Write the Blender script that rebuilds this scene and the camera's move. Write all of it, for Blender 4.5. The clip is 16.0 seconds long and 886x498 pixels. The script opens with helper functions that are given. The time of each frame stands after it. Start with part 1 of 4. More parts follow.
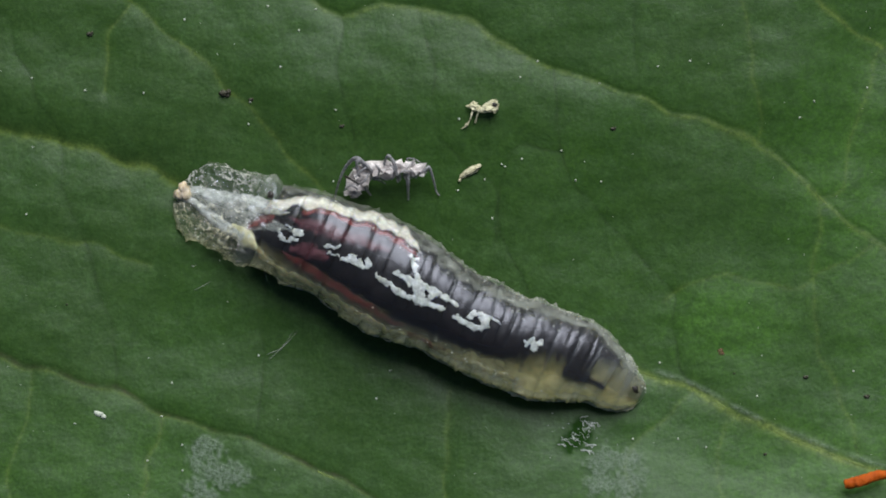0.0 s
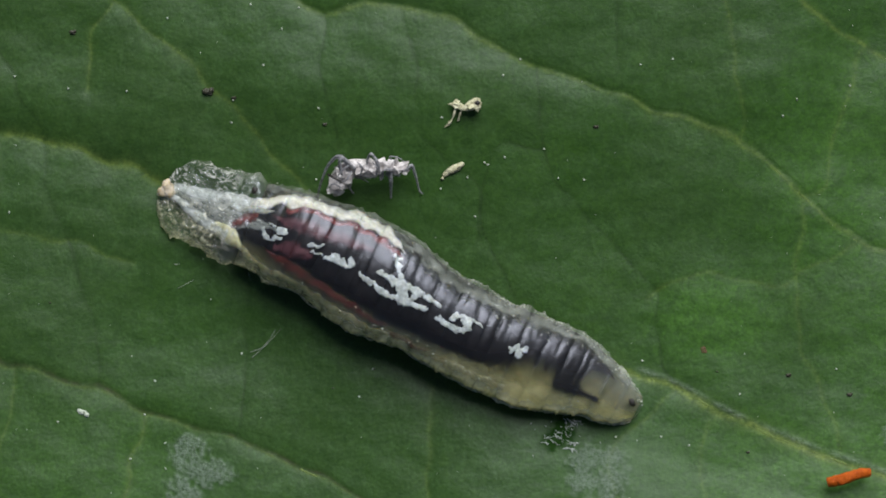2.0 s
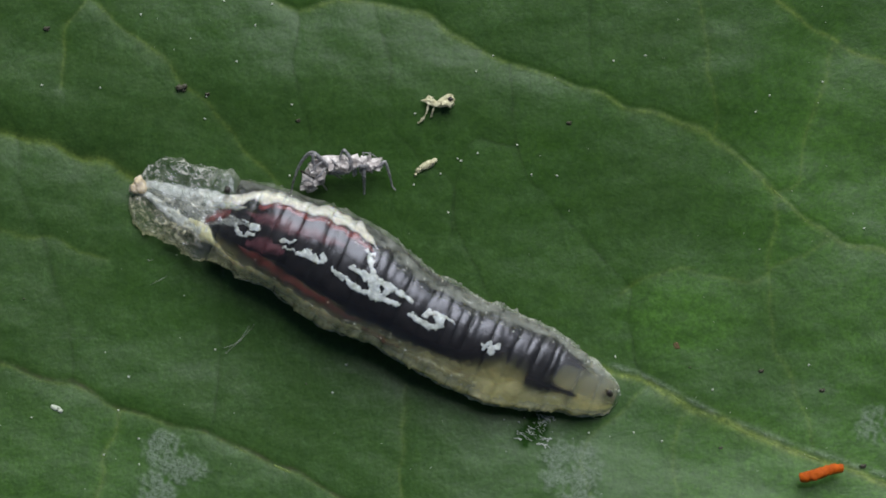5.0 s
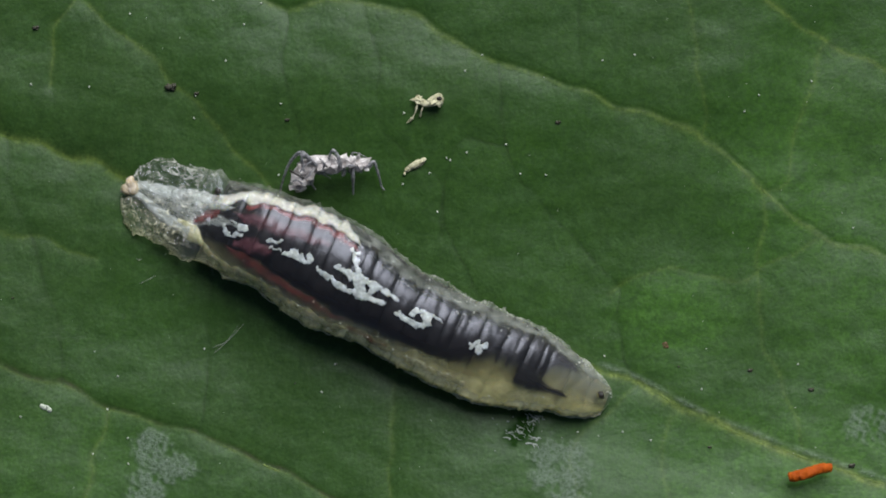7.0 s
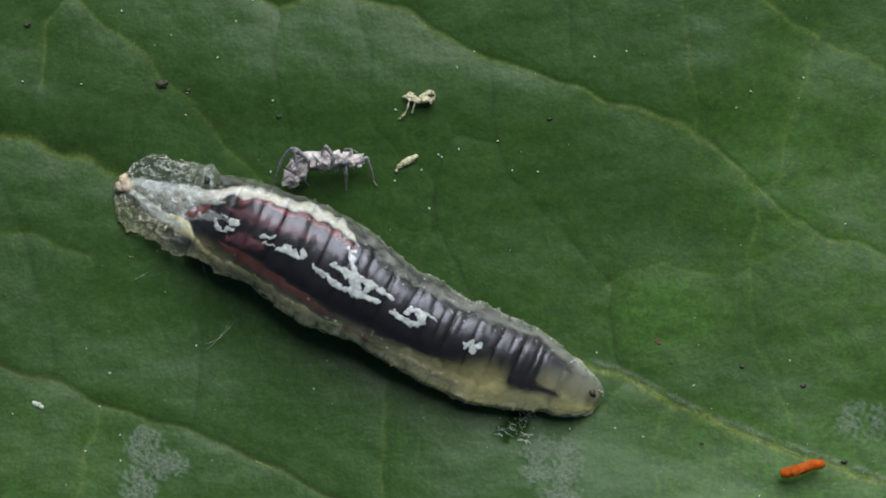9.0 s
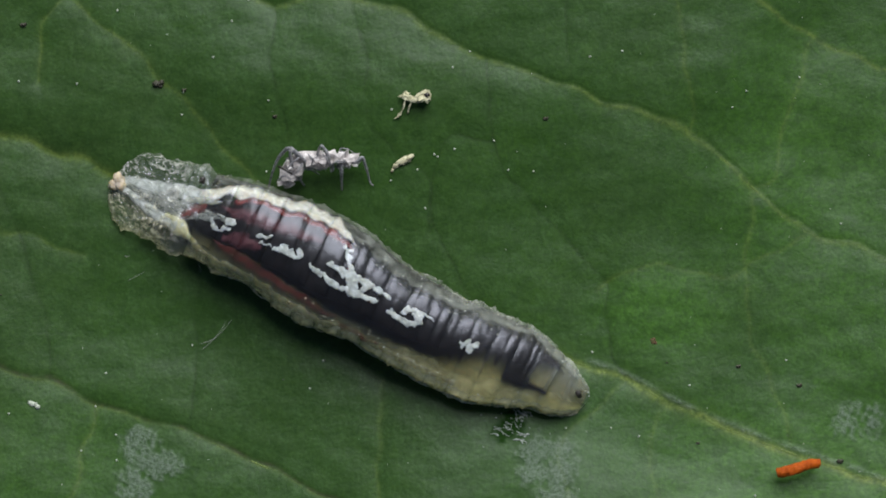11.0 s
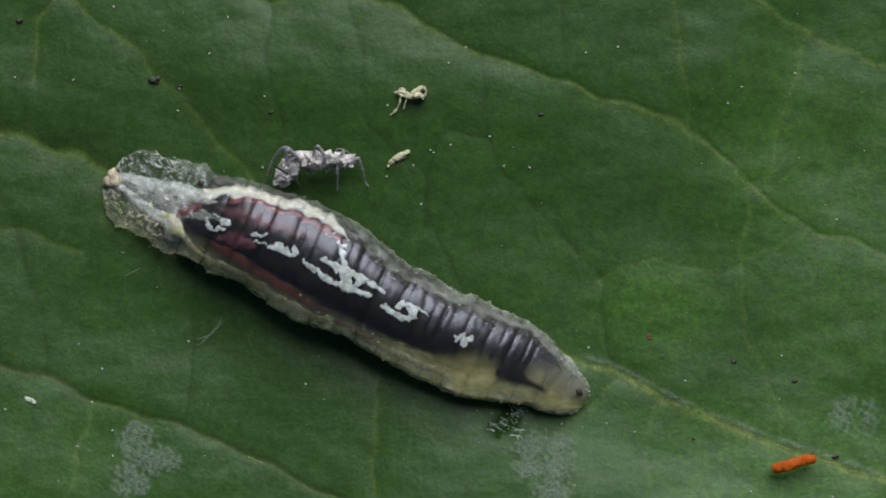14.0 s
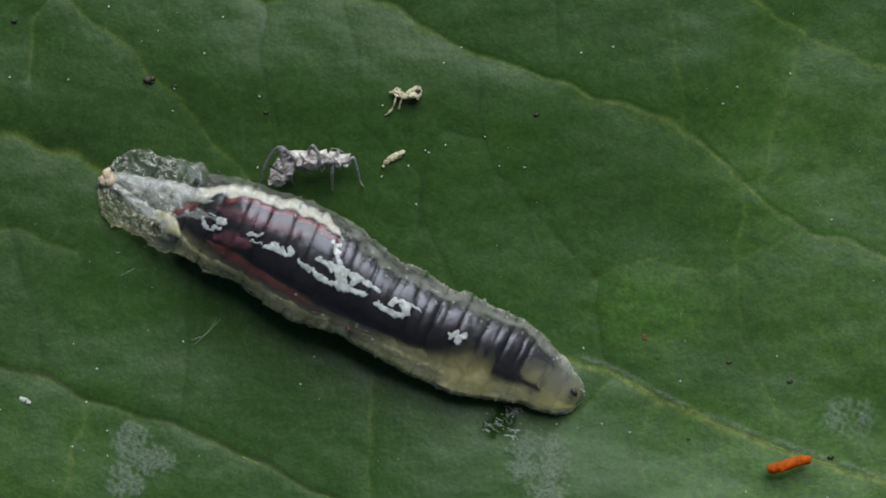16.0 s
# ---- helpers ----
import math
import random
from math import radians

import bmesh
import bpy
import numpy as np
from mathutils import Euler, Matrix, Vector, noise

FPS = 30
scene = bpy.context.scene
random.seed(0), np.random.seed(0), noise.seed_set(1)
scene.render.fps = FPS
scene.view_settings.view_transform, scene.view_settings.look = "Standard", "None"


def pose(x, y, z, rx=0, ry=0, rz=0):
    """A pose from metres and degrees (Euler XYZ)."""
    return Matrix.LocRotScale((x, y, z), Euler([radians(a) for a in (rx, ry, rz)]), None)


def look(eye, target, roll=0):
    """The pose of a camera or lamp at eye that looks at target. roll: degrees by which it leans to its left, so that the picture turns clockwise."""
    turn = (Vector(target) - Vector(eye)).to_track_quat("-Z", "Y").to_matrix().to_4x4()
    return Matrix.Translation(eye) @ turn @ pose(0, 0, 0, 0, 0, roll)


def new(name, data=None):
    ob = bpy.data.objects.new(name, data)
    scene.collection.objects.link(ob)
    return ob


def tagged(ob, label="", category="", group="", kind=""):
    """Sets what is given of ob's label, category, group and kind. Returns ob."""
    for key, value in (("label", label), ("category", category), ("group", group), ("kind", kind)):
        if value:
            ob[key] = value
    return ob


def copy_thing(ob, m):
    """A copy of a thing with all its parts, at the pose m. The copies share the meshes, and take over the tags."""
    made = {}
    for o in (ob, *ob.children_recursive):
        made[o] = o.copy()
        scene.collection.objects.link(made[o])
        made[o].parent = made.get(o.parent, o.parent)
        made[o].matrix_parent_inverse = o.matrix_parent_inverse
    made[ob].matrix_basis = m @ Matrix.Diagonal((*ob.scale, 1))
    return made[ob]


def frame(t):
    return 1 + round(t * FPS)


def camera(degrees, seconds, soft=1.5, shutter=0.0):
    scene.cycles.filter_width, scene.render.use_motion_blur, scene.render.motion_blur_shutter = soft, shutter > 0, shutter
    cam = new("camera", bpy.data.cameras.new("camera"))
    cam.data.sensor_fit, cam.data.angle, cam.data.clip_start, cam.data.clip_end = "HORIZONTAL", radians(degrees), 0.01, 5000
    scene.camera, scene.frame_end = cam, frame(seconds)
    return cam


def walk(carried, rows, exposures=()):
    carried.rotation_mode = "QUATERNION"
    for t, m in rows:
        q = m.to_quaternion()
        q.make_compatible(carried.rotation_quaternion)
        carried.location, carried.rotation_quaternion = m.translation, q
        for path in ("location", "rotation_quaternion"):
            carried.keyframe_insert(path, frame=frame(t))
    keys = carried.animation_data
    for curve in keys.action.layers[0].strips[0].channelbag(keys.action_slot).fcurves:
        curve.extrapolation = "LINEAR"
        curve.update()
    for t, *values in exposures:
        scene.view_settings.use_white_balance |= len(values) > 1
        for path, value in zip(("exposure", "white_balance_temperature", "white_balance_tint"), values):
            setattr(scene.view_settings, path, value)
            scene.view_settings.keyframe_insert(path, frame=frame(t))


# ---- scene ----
# A hoverfly larva on a leaf, filmed close from above. Lengths below are in millimetres and turned into metres by MM.
MM = 0.001
HEIGHT = 97.7

cam = camera(11, 16.0, soft=1.9)
# seconds, place over the leaf (mm), magnification, roll (degrees)
DRIFT = [
    (0, 0.000, 0.000, 1.0000, 0.10), (0.5, 0.050, 0.038, 1.0000, 0.17), (1, 0.180, -0.007, 0.9995, 0.12),
    (1.5, 0.250, -0.048, 0.9996, 0.07), (2, 0.364, -0.038, 0.9996, 0.09), (2.5, 0.511, -0.019, 0.9992, 0.13),
    (3, 0.703, -0.029, 0.9986, 0.13), (3.5, 0.738, -0.004, 0.9986, 0.10), (4, 0.811, -0.050, 0.9983, 0.07),
    (6.5, 1.095, -0.141, 0.9980, 0.09), (7, 1.168, -0.135, 0.9979, 0.09), (7.5, 1.197, -0.173, 0.9981, 0.06),
    (8, 1.238, -0.215, 0.9982, 0.05), (8.5, 1.246, -0.213, 0.9981, 0.04), (9, 1.339, -0.205, 0.9980, 0.03),
    (11.5, 1.429, -0.221, 0.9978, 0.00), (12, 1.435, -0.230, 0.9978, -0.01), (12.5, 1.450, -0.239, 0.9975, -0.01),
    (13, 1.495, -0.274, 0.9971, -0.01), (13.5, 1.512, -0.313, 0.9968, 0.00), (14, 1.513, -0.301, 0.9968, 0.00),
    (14.5, 1.498, -0.272, 0.9969, 0.01), (15, 1.494, -0.270, 0.9969, 0.03), (15.5, 1.530, -0.281, 0.9971, 0.04),
    (16, 1.619, -0.296, 0.9973, 0.03),
]
walk(cam, [(t, pose(x * MM, y * MM, HEIGHT / m * MM, 0, 0, r)) for t, x, y, m, r in DRIFT],
     exposures=[(0, 0.03), (4, 0.0), (9, -0.02), (11.7, -0.05), (12.4, -0.20), (16, -0.20)])

# ---- light: an overcast sky, brightest beyond the leaf's far side ----
SUN_HIGH, SUN_TURN = radians(42), radians(14)
world = bpy.data.worlds.new("sky")
scene.world = world
world.use_nodes = True
sky = world.node_tree.nodes.new("ShaderNodeTexSky")
sky.sky_type, sky.sun_disc = "NISHITA", False
sky.sun_elevation, sky.sun_rotation = SUN_HIGH, SUN_TURN
back = world.node_tree.nodes["Background"]
back.inputs["Strength"].default_value = 0.039
world.node_tree.links.new(sky.outputs["Color"], back.inputs["Color"])
sun = new("sun", bpy.data.lights.new("sun", "SUN"))
sun.data.energy, sun.data.angle, sun.data.color = 4.95, radians(48), (0.87, 0.92, 0.95)
toward = Vector((math.sin(SUN_TURN) * math.cos(SUN_HIGH), math.cos(SUN_TURN) * math.cos(SUN_HIGH), math.sin(SUN_HIGH)))
sun.matrix_world = look(toward * 0.5, (0, 0, 0))


# ---- materials ----
class Nodes:
    """Short hand for a node material."""

    def __init__(self, name):
        self.mat = bpy.data.materials.new(name)
        self.mat.use_nodes = True
        self.tree = self.mat.node_tree
        self.tree.nodes.clear()
        self.out = self.tree.nodes.new("ShaderNodeOutputMaterial")

    def add(self, kind, **values):
        node = self.tree.nodes.new(kind)
        for key, value in values.items():
            self.put(node.inputs[key.replace("_", " ")], value)
        return node

    def put(self, socket, value):
        if isinstance(value, bpy.types.NodeSocket):
            self.tree.links.new(value, socket)
        elif isinstance(value, tuple) and len(value) == 3 and socket.type == "RGBA":
            socket.default_value = (*value, 1)
        else:
            socket.default_value = value

    def coords(self):
        return self.add("ShaderNodeTexCoord").outputs["Object"]

    def noise(self, size, detail=3.0, rough=0.55, where=None, warp=0.0):
        """Noise whose lumps are about size millimetres across."""
        n = self.add("ShaderNodeTexNoise", Scale=1 / (size * MM), Detail=detail, Roughness=rough, Distortion=warp)
        self.put(n.inputs["Vector"], where or self.coords())
        return n.outputs["Fac"]

    def ramp(self, value, *stops):
        r = self.add("ShaderNodeValToRGB")
        self.put(r.inputs["Fac"], value)
        e = r.color_ramp.elements
        while len(e) < len(stops):
            e.new(0.5)
        for el, (at, c) in zip(e, stops):
            el.position = at
            el.color = (c, c, c, 1) if isinstance(c, (int, float)) else (*c, 1)
        return r.outputs["Color"]

    def mix(self, fac, a, b, blend="MIX"):
        m = self.tree.nodes.new("ShaderNodeMix")
        m.data_type, m.blend_type = "RGBA", blend
        self.put(m.inputs[0], fac)
        self.put(m.inputs[6], a)
        self.put(m.inputs[7], b)
        return m.outputs[2]

    def math(self, op, a, b=0.0, c=0.0):
        m = self.tree.nodes.new("ShaderNodeMath")
        m.operation = op
        for socket, value in zip(m.inputs, (a, b, c)):
            self.put(socket, value)
        return m.outputs[0]

    def attribute(self, name):
        a = self.tree.nodes.new("ShaderNodeAttribute")
        a.attribute_name = name
        return a.outputs["Fac"]

    def bump(self, height, depth, strength=1.0, normal=None):
        """Relief of depth millimetres."""
        b = self.add("ShaderNodeBump", Strength=strength, Distance=depth * MM)
        self.put(b.inputs["Height"], height)
        if normal:
            self.put(b.inputs["Normal"], normal)
        return b.outputs["Normal"]

    def done(self, shader):
        self.tree.links.new(shader, self.out.inputs["Surface"])
        return self.mat


def leaf_material():
    n = Nodes("leaf_green")
    vein, residue, pale, wet, dark, bloom, crease_shade = (n.attribute(a) for a in ("vein", "residue", "pale", "wet", "dark", "bloom", "crease_shade"))
    broad, blotch, cells, grain = n.noise(2.6, 4), n.noise(0.55, 5, 0.6), n.noise(0.07, 2), n.noise(0.022, 3, 0.7)
    green = n.mix(n.ramp(broad, (0.3, 0.0), (0.7, 1.0)), (0.028, 0.076, 0.008), (0.039, 0.095, 0.010))
    green = n.mix(n.ramp(blotch, (0.35, 0.0), (0.7, 0.6)), green, (0.026, 0.070, 0.009))
    green = n.mix(n.math("MULTIPLY", bloom, n.ramp(blotch, (0.3, 0.6), (0.7, 1.0))), green, (0.040, 0.080, 0.018))
    green = n.mix(n.math("MULTIPLY", pale, n.ramp(blotch, (0.2, 0.5), (0.7, 0.95))), green, (0.068, 0.165, 0.020))
    green = n.mix(n.math("MINIMUM", n.math("MULTIPLY", vein, 0.72), 1.0), green, (0.170, 0.225, 0.046))
    # brownish tone with shade painted in, along the veins' upper side
    green = n.mix(n.math("MULTIPLY", crease_shade, 0.9), green, (0.042, 0.040, 0.018))
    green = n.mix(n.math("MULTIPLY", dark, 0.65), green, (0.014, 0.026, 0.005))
    green = n.mix(n.ramp(n.noise(0.16, 4, 0.65), (0.38, 0.40), (0.60, 0.0)), green, (0.016, 0.048, 0.006))
    green = n.mix(n.ramp(n.noise(0.42, 6, 0.68, warp=0.5), (0.47, 0.0), (0.60, 0.45)), green, (0.020, 0.050, 0.008))
    green = n.mix(n.ramp(n.noise(0.30, 6, 0.7, warp=0.8), (0.50, 0.0), (0.64, 0.40)), green, (0.052, 0.112, 0.028))
    green = n.mix(n.ramp(cells, (0.35, 0.35), (0.65, 0.0)), green, (0.012, 0.034, 0.008))
    green = n.mix(n.ramp(n.noise(0.10, 3, 0.7, warp=0.4), (0.60, 0.0), (0.70, 0.24)), green, (0.070, 0.125, 0.045))
    green = n.mix(n.ramp(n.noise(0.12, 3, 0.7, warp=0.8), (0.30, 0.30), (0.40, 0.0)), green, (0.012, 0.030, 0.006))
    crust = n.math("MULTIPLY", residue, n.ramp(n.noise(0.07, 5, 0.7, warp=0.6), (0.40, 0.25), (0.58, 1.0)))
    green = n.mix(n.math("MULTIPLY", crust, 0.48), green, (0.200, 0.228, 0.195))
    green = n.mix(n.math("MULTIPLY", wet, 0.7), green, (0.010, 0.030, 0.007))
    rough = n.math("ADD", n.math("MULTIPLY", grain, 0.30), 0.30)
    normal = n.bump(n.noise(0.15, 4, 0.65), 0.020, 0.5)
    normal = n.bump(cells, 0.008, 0.55, normal)
    normal = n.bump(grain, 0.004, 0.4, normal)
    normal = n.bump(n.math("MULTIPLY", residue, n.noise(0.05, 3, 0.7)), 0.03, 0.8, normal)
    b = n.add("ShaderNodeBsdfPrincipled", Base_Color=green, Roughness=rough, Normal=normal)
    n.put(b.inputs["Specular IOR Level"], n.math("MULTIPLY", n.math("SUBTRACT", 1.0, wet), 0.25))
    return n.done(b.outputs["BSDF"])


def plain_material(name, dark, light, rough=0.5, size=0.1, depth=0.01, see=0.0, spec=0.5, soft=0.0, stretch=1.0, fade=0.0):
    """An opaque or part see-through stuff, mottled from dark to light over lumps of the given size."""
    n = Nodes(name)
    drawn = n.add("ShaderNodeMapping", Vector=n.coords())
    drawn.inputs["Scale"].default_value = (stretch, 1.0, 1.0)
    lumps = n.noise(size, 4, 0.6, drawn.outputs[0])
    fine = n.noise(size / 5, 3, 0.6, drawn.outputs[0])
    col = n.mix(n.ramp(lumps, (0.3, 0.0), (0.7, 1.0)), dark, light)
    normal = n.bump(fine, depth, 0.7)
    b = n.add("ShaderNodeBsdfPrincipled", Base_Color=col, Normal=normal)
    n.put(b.inputs["Roughness"], n.math("ADD", n.math("MULTIPLY", fine, 0.25), rough - 0.12))
    b.inputs["Specular IOR Level"].default_value = spec
    if soft:
        b.inputs["Subsurface Weight"].default_value = soft
        b.inputs["Subsurface Radius"].default_value = (1.0, 0.8, 0.4)
        b.inputs["Subsurface Scale"].default_value = 0.25 * MM
    if not see and not fade:
        return n.done(b.outputs["BSDF"])
    mix = n.add("ShaderNodeMixShader")
    spread = min(0.2, see)
    clear = n.ramp(lumps, (0.25, min(1.0, see + spread)), (0.75, max(0.0, see - spread)))
    if fade:
        clear = n.math("ADD", clear, n.math("MULTIPLY", n.math("POWER", n.attribute("thin"), 5.0), fade))
    n.put(mix.inputs[0], n.math("MINIMUM", clear, 1.0))
    n.put(mix.inputs[1], b.outputs["BSDF"])
    n.put(mix.inputs[2], n.add("ShaderNodeBsdfTransparent").outputs[0])
    return n.done(mix.outputs[0])


def skin_material():
    """Clear wet skin: mostly see-through, rim light painted in as milkier margins, with a wet gloss. X runs from tail
    to mouth.
    """
    n = Nodes("larva_skin")
    where = n.coords()
    x = n.add("ShaderNodeSeparateXYZ", Vector=where).outputs["X"]
    along = n.math("DIVIDE", x, 11.3 * MM)
    margin = n.attribute("margin")
    across = n.add("ShaderNodeMapping", Vector=where)
    across.inputs["Scale"].default_value = (1.0, 0.28, 0.28)
    along_it = n.add("ShaderNodeMapping", Vector=where)
    along_it.inputs["Scale"].default_value = (0.45, 1.0, 1.0)
    wrinkle, fine, crumple = n.noise(0.22, 4, 0.6, across.outputs[0]), n.noise(0.05, 3, 0.65), n.noise(0.26, 4, 0.6, along_it.outputs[0], warp=1.6)
    tail = n.ramp(along, (0.0, 1.0), (0.12, 1.0), (0.17, 0.0))
    milk = n.ramp(along, (0.0, 0.025), (0.14, 0.03), (0.22, 0.006), (0.68, 0.005), (0.85, 0.012), (1.0, 0.06))
    # light caught in the skin's rims, painted as milk, most on the lower side
    rim = n.math("MULTIPLY", margin, n.ramp(along, (0.0, 0.16), (0.3, 0.16), (0.65, 0.46), (1.0, 0.52)))
    near = n.ramp(n.math("ADD", n.math("DIVIDE", n.add("ShaderNodeSeparateXYZ", Vector=where).outputs["Y"], 2 * MM), 0.5), (0.3, 2.5), (0.6, 0.55))
    rim = n.math("MULTIPLY", rim, near)
    milk = n.math("ADD", milk, n.math("MULTIPLY", rim, n.ramp(wrinkle, (0.3, 0.4), (0.7, 1.3))))
    milk = n.math("ADD", milk, n.math("MULTIPLY", tail, n.math("MULTIPLY", n.math("SUBTRACT", near, 0.55), 0.03)))
    # bright highlights on the tail's crinkles, painted as whitish milk
    crinkle_glint = n.math("MULTIPLY", tail, n.ramp(crumple, (0.50, 0.0), (0.56, 0.50), (0.60, 0.0)))
    milk = n.math("ADD", n.math("MULTIPLY", milk, n.ramp(wrinkle, (0.3, 0.5), (0.7, 1.5))), crinkle_glint)
    normal = n.bump(n.noise(0.32, 1.5, 0.5, across.outputs[0]), 0.045, 0.6)
    normal = n.bump(n.math("MULTIPLY", crumple, tail), 0.16, 1.0, normal)
    normal = n.bump(fine, 0.002, 0.35, normal)
    haze = n.mix(n.math("MULTIPLY", n.math("MAXIMUM", margin, n.math("MULTIPLY", tail, 0.8)), n.ramp(n.math("ADD", n.math("DIVIDE", n.add("ShaderNodeSeparateXYZ", Vector=where).outputs["Y"], 2 * MM), 0.5), (0.3, 1.0), (0.6, 0.2))), (0.80, 0.80, 0.74), (1.0, 0.91, 0.58))
    cloud = n.add("ShaderNodeBsdfDiffuse", Color=haze, Normal=normal)
    clear = n.add("ShaderNodeBsdfTransparent", Color=(0.97, 0.98, 0.96))
    body = n.add("ShaderNodeMixShader")
    hem = n.attribute("hem")
    n.put(body.inputs[0], n.math("MULTIPLY", milk, hem))
    n.put(body.inputs[1], clear.outputs[0])
    flank = n.ramp(n.math("ADD", n.math("DIVIDE", n.add("ShaderNodeSeparateXYZ", Vector=where).outputs["Y"], 2 * MM), 0.5), (0.25, 1.0), (0.45, 0.0))
    glow = n.add("ShaderNodeMixShader", Fac=n.math("ADD", n.math("MULTIPLY", n.math("MULTIPLY", n.math("POWER", margin, 0.4), flank), 0.7), 0.1))
    n.put(glow.inputs[1], cloud.outputs[0])
    n.put(glow.inputs[2], n.add("ShaderNodeBsdfTranslucent", Color=haze, Normal=normal).outputs[0])
    n.put(body.inputs[2], glow.outputs[0])
    wet = n.add("ShaderNodeBsdfGlossy", Color=(0.88, 0.88, 1.0), Roughness=n.ramp(along, (0.10, 0.17), (0.24, 0.30), (1.0, 0.33)), Normal=normal)
    edge = n.add("ShaderNodeFresnel", IOR=1.56, Normal=normal)
    both = n.add("ShaderNodeMixShader")
    n.put(both.inputs[0], n.math("MULTIPLY", n.math("MULTIPLY", n.math("MINIMUM", edge.outputs[0], 0.18), hem), n.math("SUBTRACT", 1.0, n.math("MULTIPLY", margin, 0.85))))
    n.put(both.inputs[1], body.outputs[0])
    n.put(both.inputs[2], wet.outputs[0])
    return n.done(both.outputs[0])


def flesh_material():
    """The body wall under the skin: clear towards the tail and on the back's far flank, milky yellow towards the mouth."""
    n = Nodes("larva_flesh")
    where = n.coords()
    sep = n.add("ShaderNodeSeparateXYZ", Vector=where)
    along = n.math("DIVIDE", sep.outputs["X"], 11.3 * MM)
    side = n.ramp(n.math("ADD", n.math("DIVIDE", sep.outputs["Y"], 2 * MM), 0.5), (0.3, 0.0), (0.62, 1.0))
    lumps, cloud = n.noise(0.30, 5, 0.62, warp=0.6), n.noise(0.9, 3, 0.5)
    fill = n.ramp(along, (0.0, 0.0), (0.2, 0.03), (0.45, 0.025), (0.57, 0.045), (0.68, 0.072), (0.78, 0.088), (0.92, 0.13), (1.0, 0.16))
    less = n.ramp(along, (0.30, 0.7), (0.55, 0.35), (0.8, 0.35), (0.95, 0.75))
    fill = n.math("MULTIPLY", fill, n.mix(side, (1.0, 1.0, 1.0), less))
    fill = n.math("MULTIPLY", fill, n.ramp(lumps, (0.32, 0.65), (0.68, 1.35)))
    fill = n.math("MULTIPLY", fill, n.ramp(cloud, (0.35, 0.75), (0.65, 1.2)))
    # lower flank: cream tissue, its colour lifted to paint light glowing through the body
    low = n.ramp(n.math("ADD", n.math("DIVIDE", sep.outputs["Y"], 2 * MM), 0.5), (0.30, 1.0), (0.46, 0.0))
    low = n.math("MULTIPLY", n.math("POWER", n.attribute("thin"), 3.0), low)
    low = n.math("MULTIPLY", low, n.ramp(along, (0.30, 0.45), (0.68, 1.0)))
    fill = n.math("MULTIPLY", fill, n.math("ADD", n.math("MULTIPLY", low, 12.0), 1.0))
    col = n.mix(n.ramp(lumps, (0.35, 0.0), (0.65, 1.0)), (0.66, 0.58, 0.22), (0.82, 0.73, 0.36))
    col = n.mix(side, col, (0.54, 0.54, 0.40))
    col = n.mix(low, col, (1.0, 0.93, 0.58))
    solid = n.add("ShaderNodeBsdfPrincipled", Base_Color=col, Roughness=0.6)
    solid.subsurface_method = "BURLEY"
    solid.inputs["Subsurface Weight"].default_value = 0.7
    solid.inputs["Subsurface Radius"].default_value = (1.0, 0.85, 0.5)
    solid.inputs["Subsurface Scale"].default_value = 0.16 * MM
    solid.inputs["Specular IOR Level"].default_value = 0.1
    lit = n.add("ShaderNodeMixShader", Fac=n.math("ADD", n.math("MULTIPLY", low, 0.5), 0.08))
    n.put(lit.inputs[1], solid.outputs[0])
    n.put(lit.inputs[2], n.add("ShaderNodeBsdfTranslucent", Color=col).outputs[0])
    mix = n.add("ShaderNodeMixShader")
    n.put(mix.inputs[0], n.math("MINIMUM", fill, 1.0))
    n.put(mix.inputs[1], n.add("ShaderNodeBsdfTransparent").outputs[0])
    n.put(mix.inputs[2], lit.outputs[0])
    return n.done(mix.outputs[0])


LEAF = leaf_material()
VEIN = plain_material("vein_green", (0.130, 0.205, 0.035), (0.230, 0.300, 0.075), 0.5, 0.12, 0.012, see=0.50, spec=0.3)
SKIN = skin_material()
FLESH = flesh_material()
GUT = plain_material("gut_black", (0.003, 0.0027, 0.003), (0.013, 0.010, 0.011), 0.45, 0.28, 0.02, spec=0.06, fade=0.95)
RED_DEEP = plain_material("deep_red_tissue", (0.075, 0.008, 0.006), (0.20, 0.026, 0.018), 0.4, 0.16, 0.02, see=0.42, fade=0.8)
STAIN = plain_material("purple_tissue", (0.10, 0.020, 0.026), (0.22, 0.075, 0.095), 0.4, 0.14, 0.02, see=0.45, fade=0.9)
RED = plain_material("red_tissue", (0.11, 0.010, 0.008), (0.21, 0.025, 0.020), 0.4, 0.12, 0.02, see=0.20, fade=0.8)
FAT = plain_material("cream_fat", (0.76, 0.68, 0.57), (0.98, 0.91, 0.83), 0.45, 0.13, 0.04, see=0.20, soft=0.4, fade=0.8)
FAT_SOFT = plain_material("cloudy_fat", (0.66, 0.64, 0.56), (0.88, 0.87, 0.82), 0.4, 0.08, 0.04, see=0.5, soft=0.4, fade=0.5)
FAT_CREAM = plain_material("yellow_cream_fat", (0.60, 0.54, 0.30), (0.80, 0.74, 0.48), 0.4, 0.15, 0.03, see=0.12, soft=0.4, fade=0.6)
FAT_YELLOW = plain_material("yellow_fat", (0.58, 0.51, 0.28), (0.82, 0.75, 0.48), 0.45, 0.14, 0.03, see=0.60, soft=0.4, fade=0.5)
# solid pale colour for the specks that stand in for wet glints
GLINT = plain_material("pale_glint", (0.62, 0.62, 0.54), (0.84, 0.84, 0.78), 0.25, 0.03, 0.004, see=0.35)
